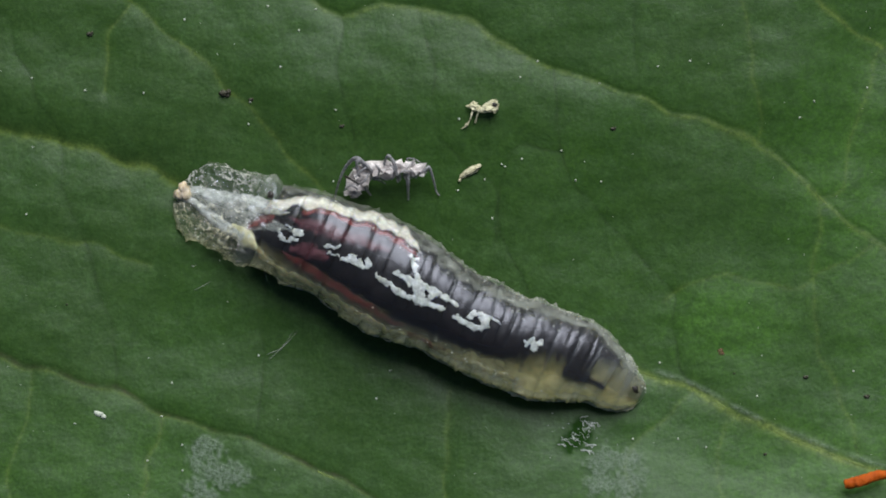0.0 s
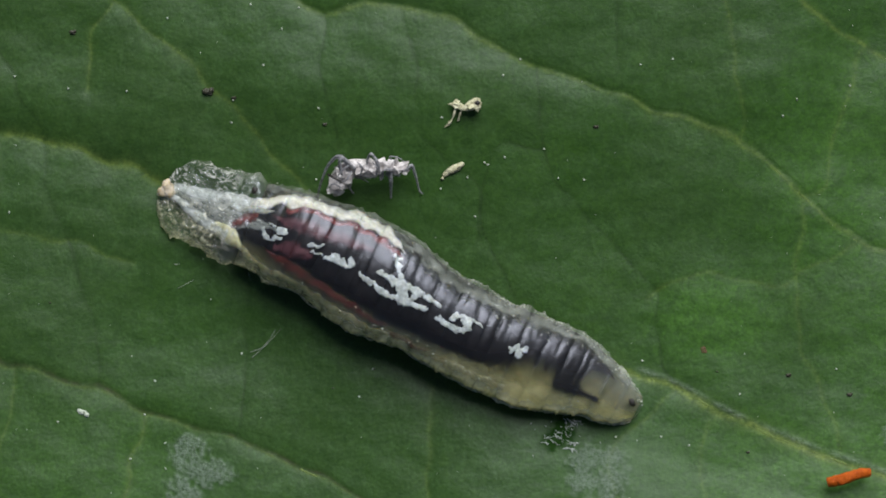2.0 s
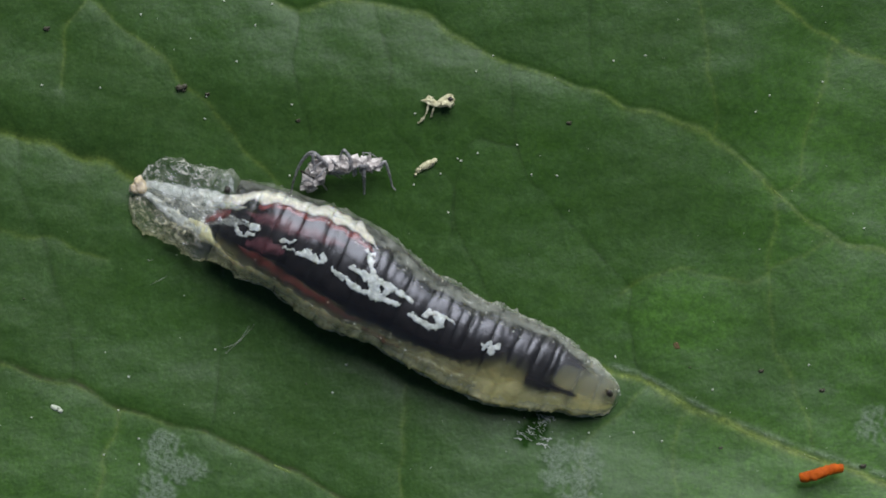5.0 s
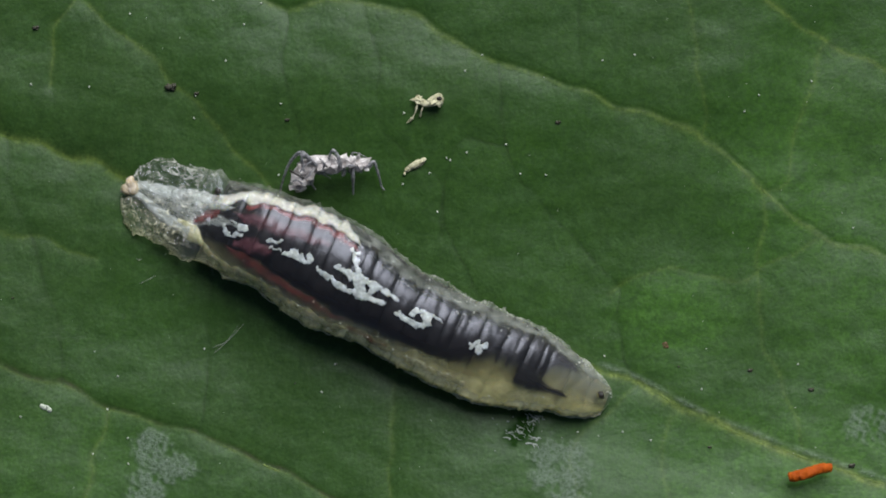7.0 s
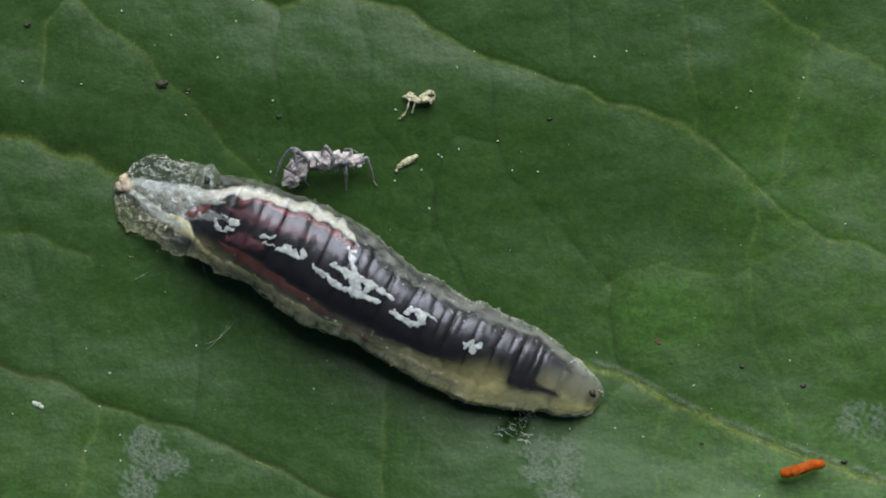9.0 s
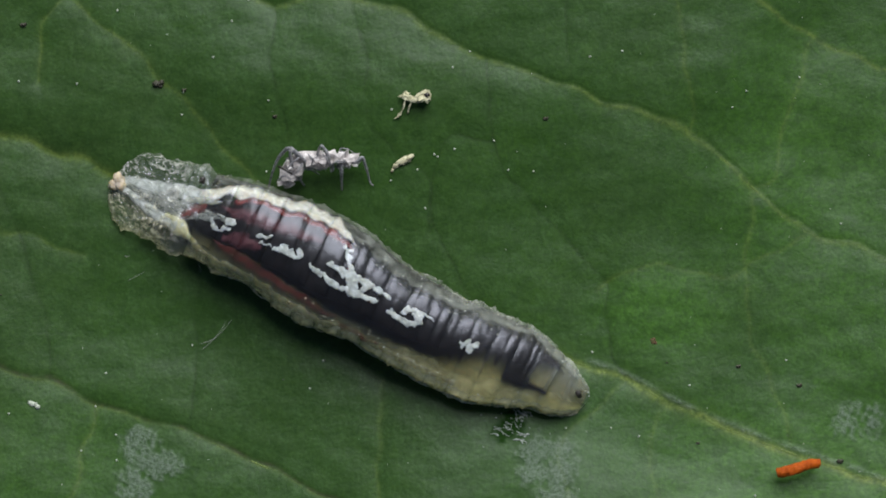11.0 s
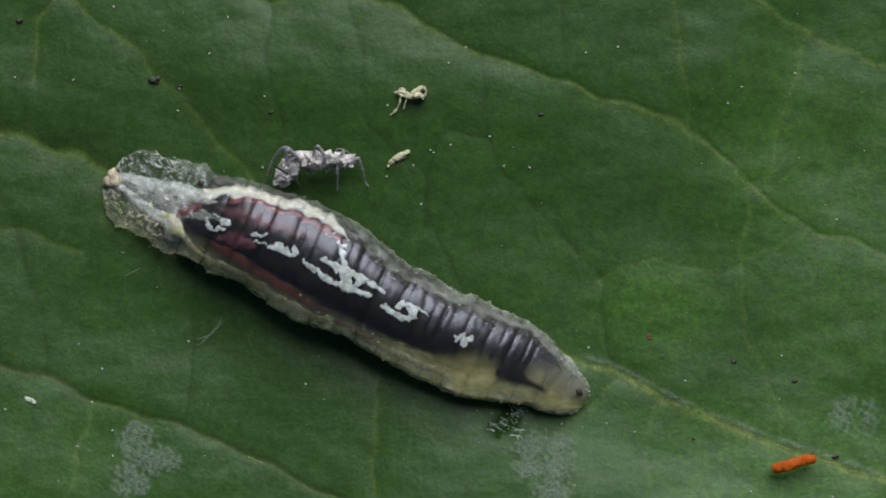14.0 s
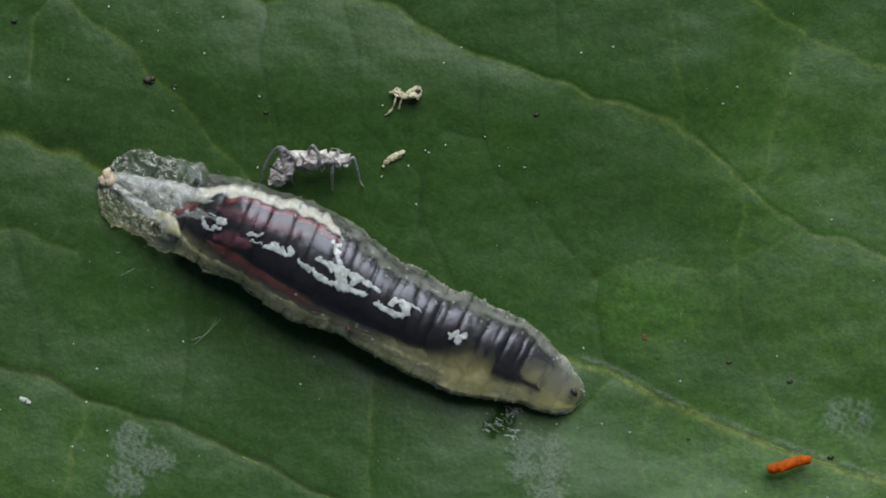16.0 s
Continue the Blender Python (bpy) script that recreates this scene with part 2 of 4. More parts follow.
WHITE = plain_material("white_tissue", (0.50, 0.51, 0.50), (0.84, 0.85, 0.84), 0.4, 0.11, 0.006, see=0.24, soft=0.2)
TUBE = plain_material("pale_tube", (0.60, 0.62, 0.60), (0.90, 0.90, 0.88), 0.3, 0.07, 0.04, see=0.26, stretch=0.15, fade=0.6)
CLOUD = plain_material("wispy_tissue", (0.36, 0.38, 0.32), (0.82, 0.83, 0.76), 0.3, 0.16, 0.04, see=0.85, stretch=0.5, fade=0.3)
FOLD = plain_material("cream_fold", (0.62, 0.56, 0.34), (0.95, 0.89, 0.66), 0.35, 0.10, 0.01, see=0.42, soft=0.3)
VEIL = plain_material("cloudy_tissue", (0.30, 0.32, 0.30), (0.74, 0.74, 0.70), 0.3, 0.10, 0.04, see=0.58, stretch=0.3, fade=0.4)
BROWN = plain_material("pale_horn", (0.40, 0.27, 0.15), (0.74, 0.62, 0.46), 0.4, 0.14, 0.01, soft=0.3)
BLACK = plain_material("black_horn", (0.008, 0.006, 0.005), (0.03, 0.022, 0.016), 0.35, 0.05, 0.01)
PAPER = plain_material("cast_skin", (0.46, 0.39, 0.37), (0.93, 0.85, 0.82), 0.45, 0.13, 0.03, see=0.2)
SMOKE = plain_material("smoky_leg", (0.17, 0.16, 0.17), (0.42, 0.40, 0.41), 0.35, 0.06, 0.01, see=0.30)
HUSK = plain_material("pale_husk", (0.42, 0.37, 0.20), (0.72, 0.67, 0.46), 0.5, 0.06, 0.02)
POLLEN = plain_material("white_grain", (0.34, 0.37, 0.27), (0.64, 0.66, 0.55), 0.5, 0.02, 0.005)
FRASS = plain_material("dark_frass", (0.026, 0.025, 0.015), (0.085, 0.075, 0.045), 0.45, 0.05, 0.02)
ORANGE = plain_material("orange_flake", (0.36, 0.056, 0.003), (0.54, 0.105, 0.005), 0.55, 0.10, 0.03, spec=0.2)
RUST = plain_material("rust_brown", (0.10, 0.06, 0.02), (0.19, 0.10, 0.045), 0.6, 0.05, 0.01, see=0.45)
SLIME = plain_material("dry_slime", (0.34, 0.37, 0.33), (0.62, 0.64, 0.58), 0.35, 0.05, 0.005, see=0.35)
HAIR = plain_material("pale_hair", (0.40, 0.42, 0.34), (0.64, 0.65, 0.56), 0.4, 0.05, 0.005, see=0.78)


# ---- building help ----
def part(name, bm, material, parent=None, label="", smooth=True):
    """Links a bmesh in millimetres as one mesh object in metres."""
    bmesh.ops.recalc_face_normals(bm, faces=bm.faces)
    bmesh.ops.scale(bm, vec=(MM, MM, MM), verts=bm.verts)
    me = bpy.data.meshes.new(name)
    bm.to_mesh(me)
    bm.free()
    if smooth:
        me.polygons.foreach_set("use_smooth", [True] * len(me.polygons))
    me.materials.append(material)
    ob = new(name, me)
    if parent:
        ob.parent = parent
    if label:
        tagged(ob, label)
    return ob


def lerp_table(table, x):
    """A value between the rows of (x, value), gently rounded."""
    if x <= table[0][0]:
        return table[0][1]
    for (a, p), (b, q) in zip(table, table[1:]):
        if x <= b:
            f = (x - a) / (b - a)
            return p + (q - p) * f
    return table[-1][1]


def smooth_line(points, step=0.25):
    """A rounded line through the points."""
    pts = [Vector(p) for p in points]
    ends = [2 * pts[0] - pts[1], *pts, 2 * pts[-1] - pts[-2]]
    out = []
    for a, b, c, d in zip(ends, ends[1:], ends[2:], ends[3:]):
        count = max(2, int((c - b).length / step))
        for k in range(count):
            t = k / count
            out.append(0.5 * (2 * b + (c - a) * t + (2 * a - 5 * b + 4 * c - d) * t * t + (3 * b - a - 3 * c + d) * t ** 3))
    out.append(pts[-1])
    return out


def add_tube(bm, points, radii, sides=8, flat=1.0, step=0.05, jitter=0.0):
    """Adds a closed round tube along the points; radii go from the first to the last point."""
    line = smooth_line(points, step)
    rings = []
    for k, p in enumerate(line):
        f = k / (len(line) - 1)
        r = lerp_table([(j / (len(radii) - 1), v) for j, v in enumerate(radii)], f)
        d = (line[min(k + 1, len(line) - 1)] - line[max(k - 1, 0)]).normalized()
        side = d.cross(Vector((0, 0, 1)))
        side = side.normalized() if side.length > 0.05 else Vector((1, 0, 0))
        up = side.cross(d)
        ring = []
        for j in range(sides):
            a = math.tau * j / sides
            q = p + side * math.cos(a) * r + up * math.sin(a) * r * flat
            if jitter:
                q += noise.noise_vector(q * (1.2 / max(r, 0.02))) * jitter * r
            ring.append(bm.verts.new(q))
        rings.append(ring)
    for a, b in zip(rings, rings[1:]):
        for j in range(sides):
            bm.faces.new((a[j], a[(j + 1) % sides], b[(j + 1) % sides], b[j]))
    for ring, p in ((rings[0], line[0]), (rings[-1], line[-1])):
        tip = bm.verts.new(p)
        for j in range(sides):
            bm.faces.new((ring[j], ring[(j + 1) % sides], tip))
    return bm


def add_lump(bm, centre, size, rough=0.25, lumps=1.5, detail=2, turn=0.0):
    """Adds an uneven pebble of the given half sizes."""
    made = bmesh.ops.create_icosphere(bm, subdivisions=detail, radius=1.0)["verts"]
    m = Matrix.Rotation(turn, 3, "Z")
    seed = Vector((centre[0] * 3.1, centre[1] * 2.7, 4.2))
    for v in made:
        k = 1 + rough * noise.noise(v.co * lumps + seed) + rough * 0.5 * noise.noise(v.co * lumps * 2.7 + seed)
        v.co = Vector(centre) + m @ Vector((v.co.x * size[0] * k, v.co.y * size[1] * k, v.co.z * size[2] * k))
    return bm


# ---- the leaf ----
VEINS = []


def vein(kind, deep, wide, pale, line):
    """Notes a vein: how deep and how wide its trough is, how pale it is, and its line."""
    VEINS.append((kind, deep, wide, pale, line))


vein("main", 0.20, 0.55, 0.75, [(-11.33, 3.25), (-9.41, 2.48), (-8.69, 2.41), (-7.97, 2.22), (-6.53, 1.79), (-5.69, 1.43), (-2.69, 0.19), (0.79, -1.25), (4.27, -2.63), (5.35, -3.01), (6.19, -3.47), (7.39, -4.02), (8.35, -4.38), (9.41, -4.76), (11.71, -5.51)])
vein("side", 0.165, 0.60, 0.55, [(-4.37, 6.01), (-2.93, 5.44), (-2.21, 4.93), (-1.25, 5.15), (-0.53, 5.08), (0.43, 4.84), (1.39, 4.27), (2.35, 3.83), (3.79, 3.31), (4.87, 2.89), (6.67, 2.29), (7.87, 1.24), (9.13, 0.16), (10.27, -0.17), (11.71, -0.71)])
vein("side", 0.048, 0.28, 0.46, [(-11.33, -1.91), (-9.41, -2.36), (-8.69, -2.51), (-7.97, -2.75), (-7.01, -2.99), (-5.93, -3.53), (-4.85, -3.89), (-4.01, -4.07), (-3.17, -4.49), (-2.21, -4.91), (-1.25, -5.34), (0.19, -6.11)])
vein("branch", 0.065, 0.45, 0.45, [(-7.25, 5.89), (-6.59, 5.20), (-5.21, 4.03), (-4.13, 3.01), (-3.29, 2.05), (-2.69, 1.33), (-1.97, 0.25)])
vein("branch", 0.10, 0.45, 0.6, [(7.15, 6.01), (8.34, 5.00), (9.31, 4.33), (10.27, 3.91), (11.71, 3.25)])
vein("fine", 0.07, 0.30, 0.45, [(-6.59, 5.20), (-7.01, 4.67), (-7.19, 4.03), (-7.13, 3.37)])
vein("dark", 0.06, 0.30, 0.35, [(-9.77, 5.53), (-9.17, 4.45), (-8.69, 3.37), (-8.27, 2.65), (-8.11, 2.22), (-8.06, 1.33), (-7.61, 0.13), (-7.25, -0.95), (-7.01, -2.15), (-6.95, -2.99)])
vein("fine", 0.05, 0.30, 0.3, [(9.31, 4.33), (9.00, 3.19), (8.64, 2.23), (8.47, 1.33), (8.11, 1.07)])
vein("fine", 0.04, 0.25, 0.28, [(6.31, 5.77), (6.46, 4.57), (6.58, 3.73), (6.73, 2.89), (6.67, 2.29)])
vein("dark", 0.045, 0.25, 0.25, [(2.35, 3.83), (2.45, 3.01), (2.41, 2.23), (2.71, 1.57), (3.31, 0.73), (3.91, 0.13), (4.69, -0.71), (4.93, -0.97)])
vein("fine", 0.055, 0.30, 0.35, [(4.69, -1.13), (5.05, -0.83), (5.47, -0.64), (6.01, -0.54), (6.67, -0.68), (7.75, -0.71), (8.35, -0.32), (9.19, 0.01)])
vein("dark", 0.06, 0.22, 0.25, [(4.93, -0.97), (4.90, -1.67), (5.05, -2.51), (5.26, -2.99)])
vein("dark", 0.05, 0.22, 0.25, [(1.13, 0.13), (1.18, 1.21), (1.39, 1.99), (1.87, 2.20), (2.42, 2.15)])
vein("dark", 0.05, 0.22, 0.25, [(-0.53, 5.08), (-0.23, 3.97), (-0.22, 2.71), (0.13, 2.08), (0.67, 1.69), (1.18, 1.21)])
vein("dark", 0.04, 0.20, 0.20, [(4.01, 5.53), (4.06, 4.27), (4.15, 3.37)])
vein("dark", 0.05, 0.25, 0.30, [(-2.21, 4.93), (-2.21, 3.97), (-2.09, 2.89), (-1.73, 1.93)])
vein("dark", 0.05, 0.25, 0.20, [(-3.77, -0.35), (-3.86, -1.43), (-3.86, -2.87), (-3.95, -4.04)])
vein("fine", 0.07, 0.30, 0.40, [(-5.93, -3.53), (-6.19, -4.31), (-6.41, -5.39), (-6.53, -6.23)])
vein("fine", 0.05, 0.30, 0.30, [(0.19, -2.99), (0.07, -4.07), (0.05, -5.51)])
vein("fine", 0.05, 0.30, 0.30, [(8.11, 1.07), (7.87, -0.71), (8.05, -2.15), (8.71, -3.83), (8.83, -4.49)])
vein("fine", 0.06, 0.30, 0.35, [(5.35, -3.01), (4.75, -3.53), (4.03, -4.19), (3.91, -4.67), (4.09, -5.51)])
vein("fine", 0.05, 0.30, 0.30, [(-9.89, 0.49), (-8.93, 0.35), (-7.61, 0.07), (-6.17, -0.35)])
vein("dark", 0.04, 0.25, 0.25, [(1.18, 1.21), (1.21, 0.25), (1.63, -0.47), (2.11, -1.43)])
vein("fine", 0.04, 0.25, 0.25, [(6.19, -3.47), (5.83, -4.31), (6.01, -5.51)])
vein("fine", 0.05, 0.25, 0.30, [(-8.69, -2.51), (-8.81, -3.59), (-9.17, -4.67), (-9.23, -5.87)])


def patch(x, y, cx, cy, rx, ry):
    """A soft spot on the leaf."""
    return np.exp(-(((x - cx) / rx) ** 2 + ((y - cy) / ry) ** 2) ** 1.5)


def waves(x, y, size, seed, count=14):
    """A smooth random relief with bumps of the given size."""
    rng = np.random.RandomState(seed)
    out = np.zeros_like(x)
    for _ in range(count):
        a, k, p = rng.uniform(0, math.tau), math.tau / size * rng.uniform(0.6, 1.5), rng.uniform(0, math.tau)
        out += np.sin((x * math.cos(a) + y * math.sin(a)) * k + p)
    return out / count ** 0.5


VEIN_LINES = [(kind, deep, wide, pale, np.array([(p.x, p.y) for p in smooth_line([(x, y, 0) for x, y in line], 0.35)]))
              for kind, deep, wide, pale, line in VEINS]


def soft_step(v):
    """From 0 to 1 as v goes from below -2 to above 2."""
    return 1 / (1 + np.exp(-2 * v))


def soft_ramp(v):
    """Zero below 0, then rising as v does, with a rounded corner."""
    return np.log1p(np.exp(np.clip(v * 2.0, -30, 30))) / 2.0


def leaf_fields(x, y):
    """Height of the leaf's face and the strength of vein colour, residue, pale spot, wet film, dark veins, bloom and
    painted crease shade, at x, y.
    """
    shift = 0.05 * waves(x, y, 1.1, 5), 0.05 * waves(x, y, 1.3, 6)
    xs, ys = x + shift[0], y + shift[1]
    z, vein, dark, crease_shade = np.zeros_like(x), np.zeros_like(x), np.zeros_like(x), np.zeros_like(x)
    broken = np.clip(0.55 + 0.5 * waves(x, y, 0.8, 14), 0, 1)
    for kind, deep, wide, pale, line in VEIN_LINES:
        near, above = np.full_like(x, 1e9), np.zeros_like(x)
        for (ax, ay), (bx, by) in zip(line, line[1:]):
            dx, dy = bx - ax, by - ay
            f = np.clip(((xs - ax) * dx + (ys - ay) * dy) / (dx * dx + dy * dy), 0, 1)
            gap = (xs - ax - f * dx) ** 2 + (ys - ay - f * dy) ** 2
            above = np.where(gap < near, np.sign(dx * (ys - ay) - dy * (xs - ax)), above)
            near = np.minimum(near, gap)
        near = np.sqrt(near)
        z -= (0.55 if kind == "dark" else 1.0 - 0.72 * soft_step((x - 3.8) / 1.6)) * deep * np.exp(-np.sqrt((near / wide) ** 2 + 0.012))
        breadth = {"main": 0.075, "side": 0.052, "branch": 0.05, "fine": 0.045, "dark": 0.034}[kind] * (0.7 if kind == "side" and line[0][1] < -1 else 1.0)
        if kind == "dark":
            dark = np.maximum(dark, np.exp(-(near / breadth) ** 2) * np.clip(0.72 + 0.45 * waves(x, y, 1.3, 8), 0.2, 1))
        else:
            pale = pale * (1.0 + (0.95 * soft_step(x - 4.2) if kind == "main" else 0.0))
            vein = np.maximum(vein, pale * np.exp(-(near / breadth) ** 2) + 0.16 * pale * np.exp(-(near / (3.0 * breadth)) ** 2))
        if kind in ("main", "side"):
            z -= (0.008 if kind == "side" else 0.0) * np.exp(-((near * above - 0.07) / 0.05) ** 2)
            # brownish line that also paints the shaded upper wall of the trough
            crease_shade = np.maximum(crease_shade, np.exp(-((near * above - 0.05) / 0.045) ** 2) * (0.35 + 0.65 * broken) * (1.0 if line[0][1] < -1 else 0.15))
    rib, low = VEIN_LINES[0][4], VEIN_LINES[2][4]
    below = (np.interp(x, rib[:, 0], rib[:, 1]) - y) * 0.92
    under = (np.interp(x, low[:, 0], low[:, 1]) - y) * 0.92
    z += (0.02 + 0.21 * soft_step((x + 0.3) / 2.0) + 0.13 * soft_step((x - 7.0) / 2.0)) * soft_ramp(below * 0.75) / 0.75 * np.exp(-(below / 25) ** 2)
    z += 0.072 * soft_ramp(under) * soft_step((1.5 - x) / 2.0) * np.exp(-(under / 18) ** 2) - 0.012 * np.clip(x, -12, 12)
    z += (0.20 * soft_ramp(y - 0.9) - 0.305 * soft_ramp(y - 3.3)) * np.exp(-((x + 0.3) / 6.0) ** 2) * np.exp(-(y / 16) ** 2)
    z -= 0.12 * soft_ramp(y + 3.0) * soft_step((x - 8.6) / 1.2) * np.exp(-((y + 3.0) / 14) ** 2)
    z -= 0.14 * patch(x, y, -5.81, -1.73, 2.0, 1.5)
    z += 0.035 * waves(x, y, 3.2, 1) + 0.006 * waves(x, y, 0.9, 2) + 0.0012 * waves(x, y, 0.32, 3, 20)
    ragged = waves(x, y, 0.55, 7) * 0.36 + waves(x, y, 0.20, 9) * 0.30
    residue = np.maximum.reduce([
        patch(x, y, -5.02, -4.40, 0.48, 0.42), patch(x, y, -4.62, -4.80, 0.62, 0.34), patch(x, y, -5.14, -5.22, 0.42, 0.46), patch(x, y, 3.61, -4.73, 0.72, 0.64),
        patch(x, y, 3.79, -5.33, 0.5, 0.5), 0.62 * patch(x, y, 10.27, -3.89, 0.75, 0.50)])
    residue = np.clip((residue + ragged * residue - 0.30) * 2.2, 0, 1)
    scurf = 0.8 * np.exp(-((below + 0.12) / 0.06) ** 2) * np.clip((x - 4.1) / 0.5, 0, 1) * np.clip(0.75 + 0.45 * waves(x, y, 0.5, 11), 0, 1)
    residue = np.maximum(residue, scurf)
    pale = np.maximum(patch(x, y, 6.07, -1.55, 1.35, 1.05), 0.55 * patch(x, y, 9.67, 1.33, 2.8, 2.8))
    pale = np.maximum.reduce([pale, 0.35 * patch(x, y, -7.6, -5.0, 3.4, 1.9), 0.9 * patch(x, y, 9.3, -5.39, 3.8, 2.1), 0.6 * patch(x, y, 10.2, -2.0, 1.9, 2.2)])
    slick = waves(x, y, 0.35, 15) * 0.35 + waves(x, y, 0.16, 16) * 0.22
    wet = np.maximum(patch(x, y, 2.90, -3.92, 0.30, 0.36), 0.9 * patch(x, y, 2.68, -4.12, 0.26, 0.22))
    wet = np.clip((wet + slick * wet - 0.18) * 1.7, 0, 1)
    bloom = np.clip(0.60 - 0.036 * x + 0.22 * waves(x, y, 5.0, 12) - 0.5 * np.clip(below * 1.5, 0, 1) * np.clip((x - 1) / 3, 0, 1) - 0.4 * np.clip(under, 0, 1) * soft_step(1.5 - x), 0, 1)
    return z, vein, residue, pale, wet, dark, bloom, crease_shade


def leaf_height(x, y):
    return float(leaf_fields(np.array([float(x)]), np.array([float(y)]))[0][0])


def leaf_outline(a):
    """Distance from the middle to the leaf's toothed edge in the direction a."""
    b = a + 0.41
    r = 1 / math.sqrt((math.cos(b) / 52) ** 2 + (math.sin(b) / 36) ** 2)
    return r * (1 + 0.14 * max(0, math.cos(b)) ** 12 + 0.018 * math.sin(46 * b))


def build_leaf():
    x0, x1, y0, y1, step = -10.2, 11.8, -6.3, 6.1, 0.030
    nx, ny = int((x1 - x0) / step) + 1, int((y1 - y0) / step) + 1
    gx, gy = np.meshgrid(np.linspace(x0, x1, nx), np.linspace(y0, y1, ny))
    ids = np.arange(nx * ny).reshape(ny, nx)
    quads = [np.stack([ids[:-1, :-1], ids[:-1, 1:], ids[1:, 1:], ids[1:, :-1]], -1).reshape(-1, 4)]
    px, py = [gx.ravel()], [gy.ravel()]
    rim = np.concatenate([ids[0, :-1], ids[:-1, -1], ids[-1, :0:-1], ids[:0:-1, 0]])
    rx, ry = px[0][rim], py[0][rim]
    angle = np.arctan2(ry, rx)
    far = np.array([leaf_outline(a) for a in angle])
    ox, oy = np.cos(angle) * far, np.sin(angle) * far
    count, last, total = len(rim), rim, nx * ny
    for k in range(1, 25):
        f = (k / 24) ** 1.8
        px.append(rx + (ox - rx) * f)
        py.append(ry + (oy - ry) * f)
        ring = total + np.arange(count)
        quads.append(np.stack([last, ring, np.roll(ring, -1), np.roll(last, -1)], -1)[:, ::-1])
        last, total = ring, total + count
    x, y = np.concatenate(px), np.concatenate(py)
    z, vein, residue, pale, wet, dark, bloom, crease_shade = leaf_fields(x, y)
    # the underside closes the blade, 0.25 below the face
    under = [(ox, oy, z[last] - 0.12), (ox * 0.97, oy * 0.97, np.full(count, -0.75)), (ox * 0.5, oy * 0.5, np.full(count, -1.0)), (ox * 0.02, oy * 0.02, np.full(count, -1.0))]
    for ux, uy, uz in under:
        x, y, z = np.concatenate([x, ux]), np.concatenate([y, uy]), np.concatenate([z, uz])
        ring = total + np.arange(count)
        quads.append(np.stack([last, ring, np.roll(ring, -1), np.roll(last, -1)], -1)[:, ::-1])
        last, total = ring, total + count
    faces = np.concatenate(quads)
    me = bpy.data.meshes.new("blade")
    me.vertices.add(total)
    me.vertices.foreach_set("co", (np.stack([x, y, z], -1) * MM).ravel())
    me.loops.add(faces.size)
    me.loops.foreach_set("vertex_index", faces.ravel().astype(np.int32))
    me.polygons.add(len(faces))
    me.polygons.foreach_set("loop_start", np.arange(0, faces.size, 4, dtype=np.int32))
    me.polygons.foreach_set("use_smooth", [True] * len(faces))
    me.update(calc_edges=True)
    pad = np.zeros(total - len(vein))
    for name, values in (("vein", vein), ("residue", residue), ("pale", pale), ("wet", wet), ("dark", dark), ("bloom", bloom), ("crease_shade", crease_shade)):
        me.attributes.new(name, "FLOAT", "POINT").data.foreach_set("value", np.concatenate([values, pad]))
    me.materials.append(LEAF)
    leaf = tagged(new("leaf"), "broad dark green leaf with sunken veins and dusty specks", "leaf")
    blade = new("blade", me)
    blade.parent = leaf
    # the thickest veins stand up as low rounded cords in their troughs
    for kind, deep, wide, pale, line in VEIN_LINES:
        if kind not in ("main", "side"):
            continue
        pts = [(a, b) for a, b in line if x0 < a < x1 and y0 < b < y1]
        r = 0.050 if kind == "main" else 0.026
        h = leaf_fields(np.array([p[0] for p in pts]), np.array([p[1] for p in pts]))[0]
        bm = bmesh.new()
        add_tube(bm, [(a, b, c - r * (0.85 if kind != "main" else 0.72)) for (a, b), c in zip(pts, h)], (r * 0.5, r * 0.6, r, r), 10, 0.75, 0.12, 0.35)
        part("midrib" if kind == "main" else "vein", bm, VEIN, leaf)
    return leaf


build_leaf()

# ---- the larva: x from its tail to its mouth, y across, z up ----
LENGTH = 11.20
UPPER = [(-0.1, 0.06), (0.02, 0.30), (0.10, 0.47), (0.26, 0.72), (0.43, 0.83), (0.65, 0.89), (0.82, 0.86), (1.04, 0.92), (1.24, 0.94), (1.50, 1.0), (1.69, 1.08), (1.84, 1.0), (1.95, 0.94), (2.2, 1.03), (2.46, 1.10), (2.83, 1.17), (3.35, 1.17), (3.84, 1.24), (4.2, 1.25), (4.66, 1.22), (5.43, 1.15), (5.77, 1.0), (6.06, 0.92), (6.54, 0.79), (6.74, 0.86), (6.94, 0.85), (7.44, 0.74), (7.8, 0.70), (8.07, 0.80), (8.48, 0.75), (9.27, 0.77), (9.71, 0.69), (10.13, 0.56), (10.65, 0.40), (10.9, 0.29), (11.06, 0.20), (11.2, 0.04)]
LOWER = [(-0.1, -0.10), (0, -0.40), (0.11, -0.58), (0.27, -0.74), (0.47, -0.84), (0.66, -0.88), (0.85, -0.84), (1.25, -0.88), (1.52, -0.93), (1.69, -1.00), (1.9, -0.88), (2.13, -0.84), (2.38, -0.87), (2.71, -0.93), (3.07, -0.90), (3.46, -0.90), (3.84, -1.02), (4.2, -1.11), (4.7, -1.19), (5.38, -1.12), (5.88, -1.08), (6.44, -1.15), (7, -1.21), (7.7, -1.24), (8.55, -1.25), (8.91, -1.16), (9.39, -1.01), (9.78, -0.87), (10.05, -0.76), (10.39, -0.74), (10.78, -0.62), (11, -0.50), (11.13, -0.36), (11.2, -0.18)]
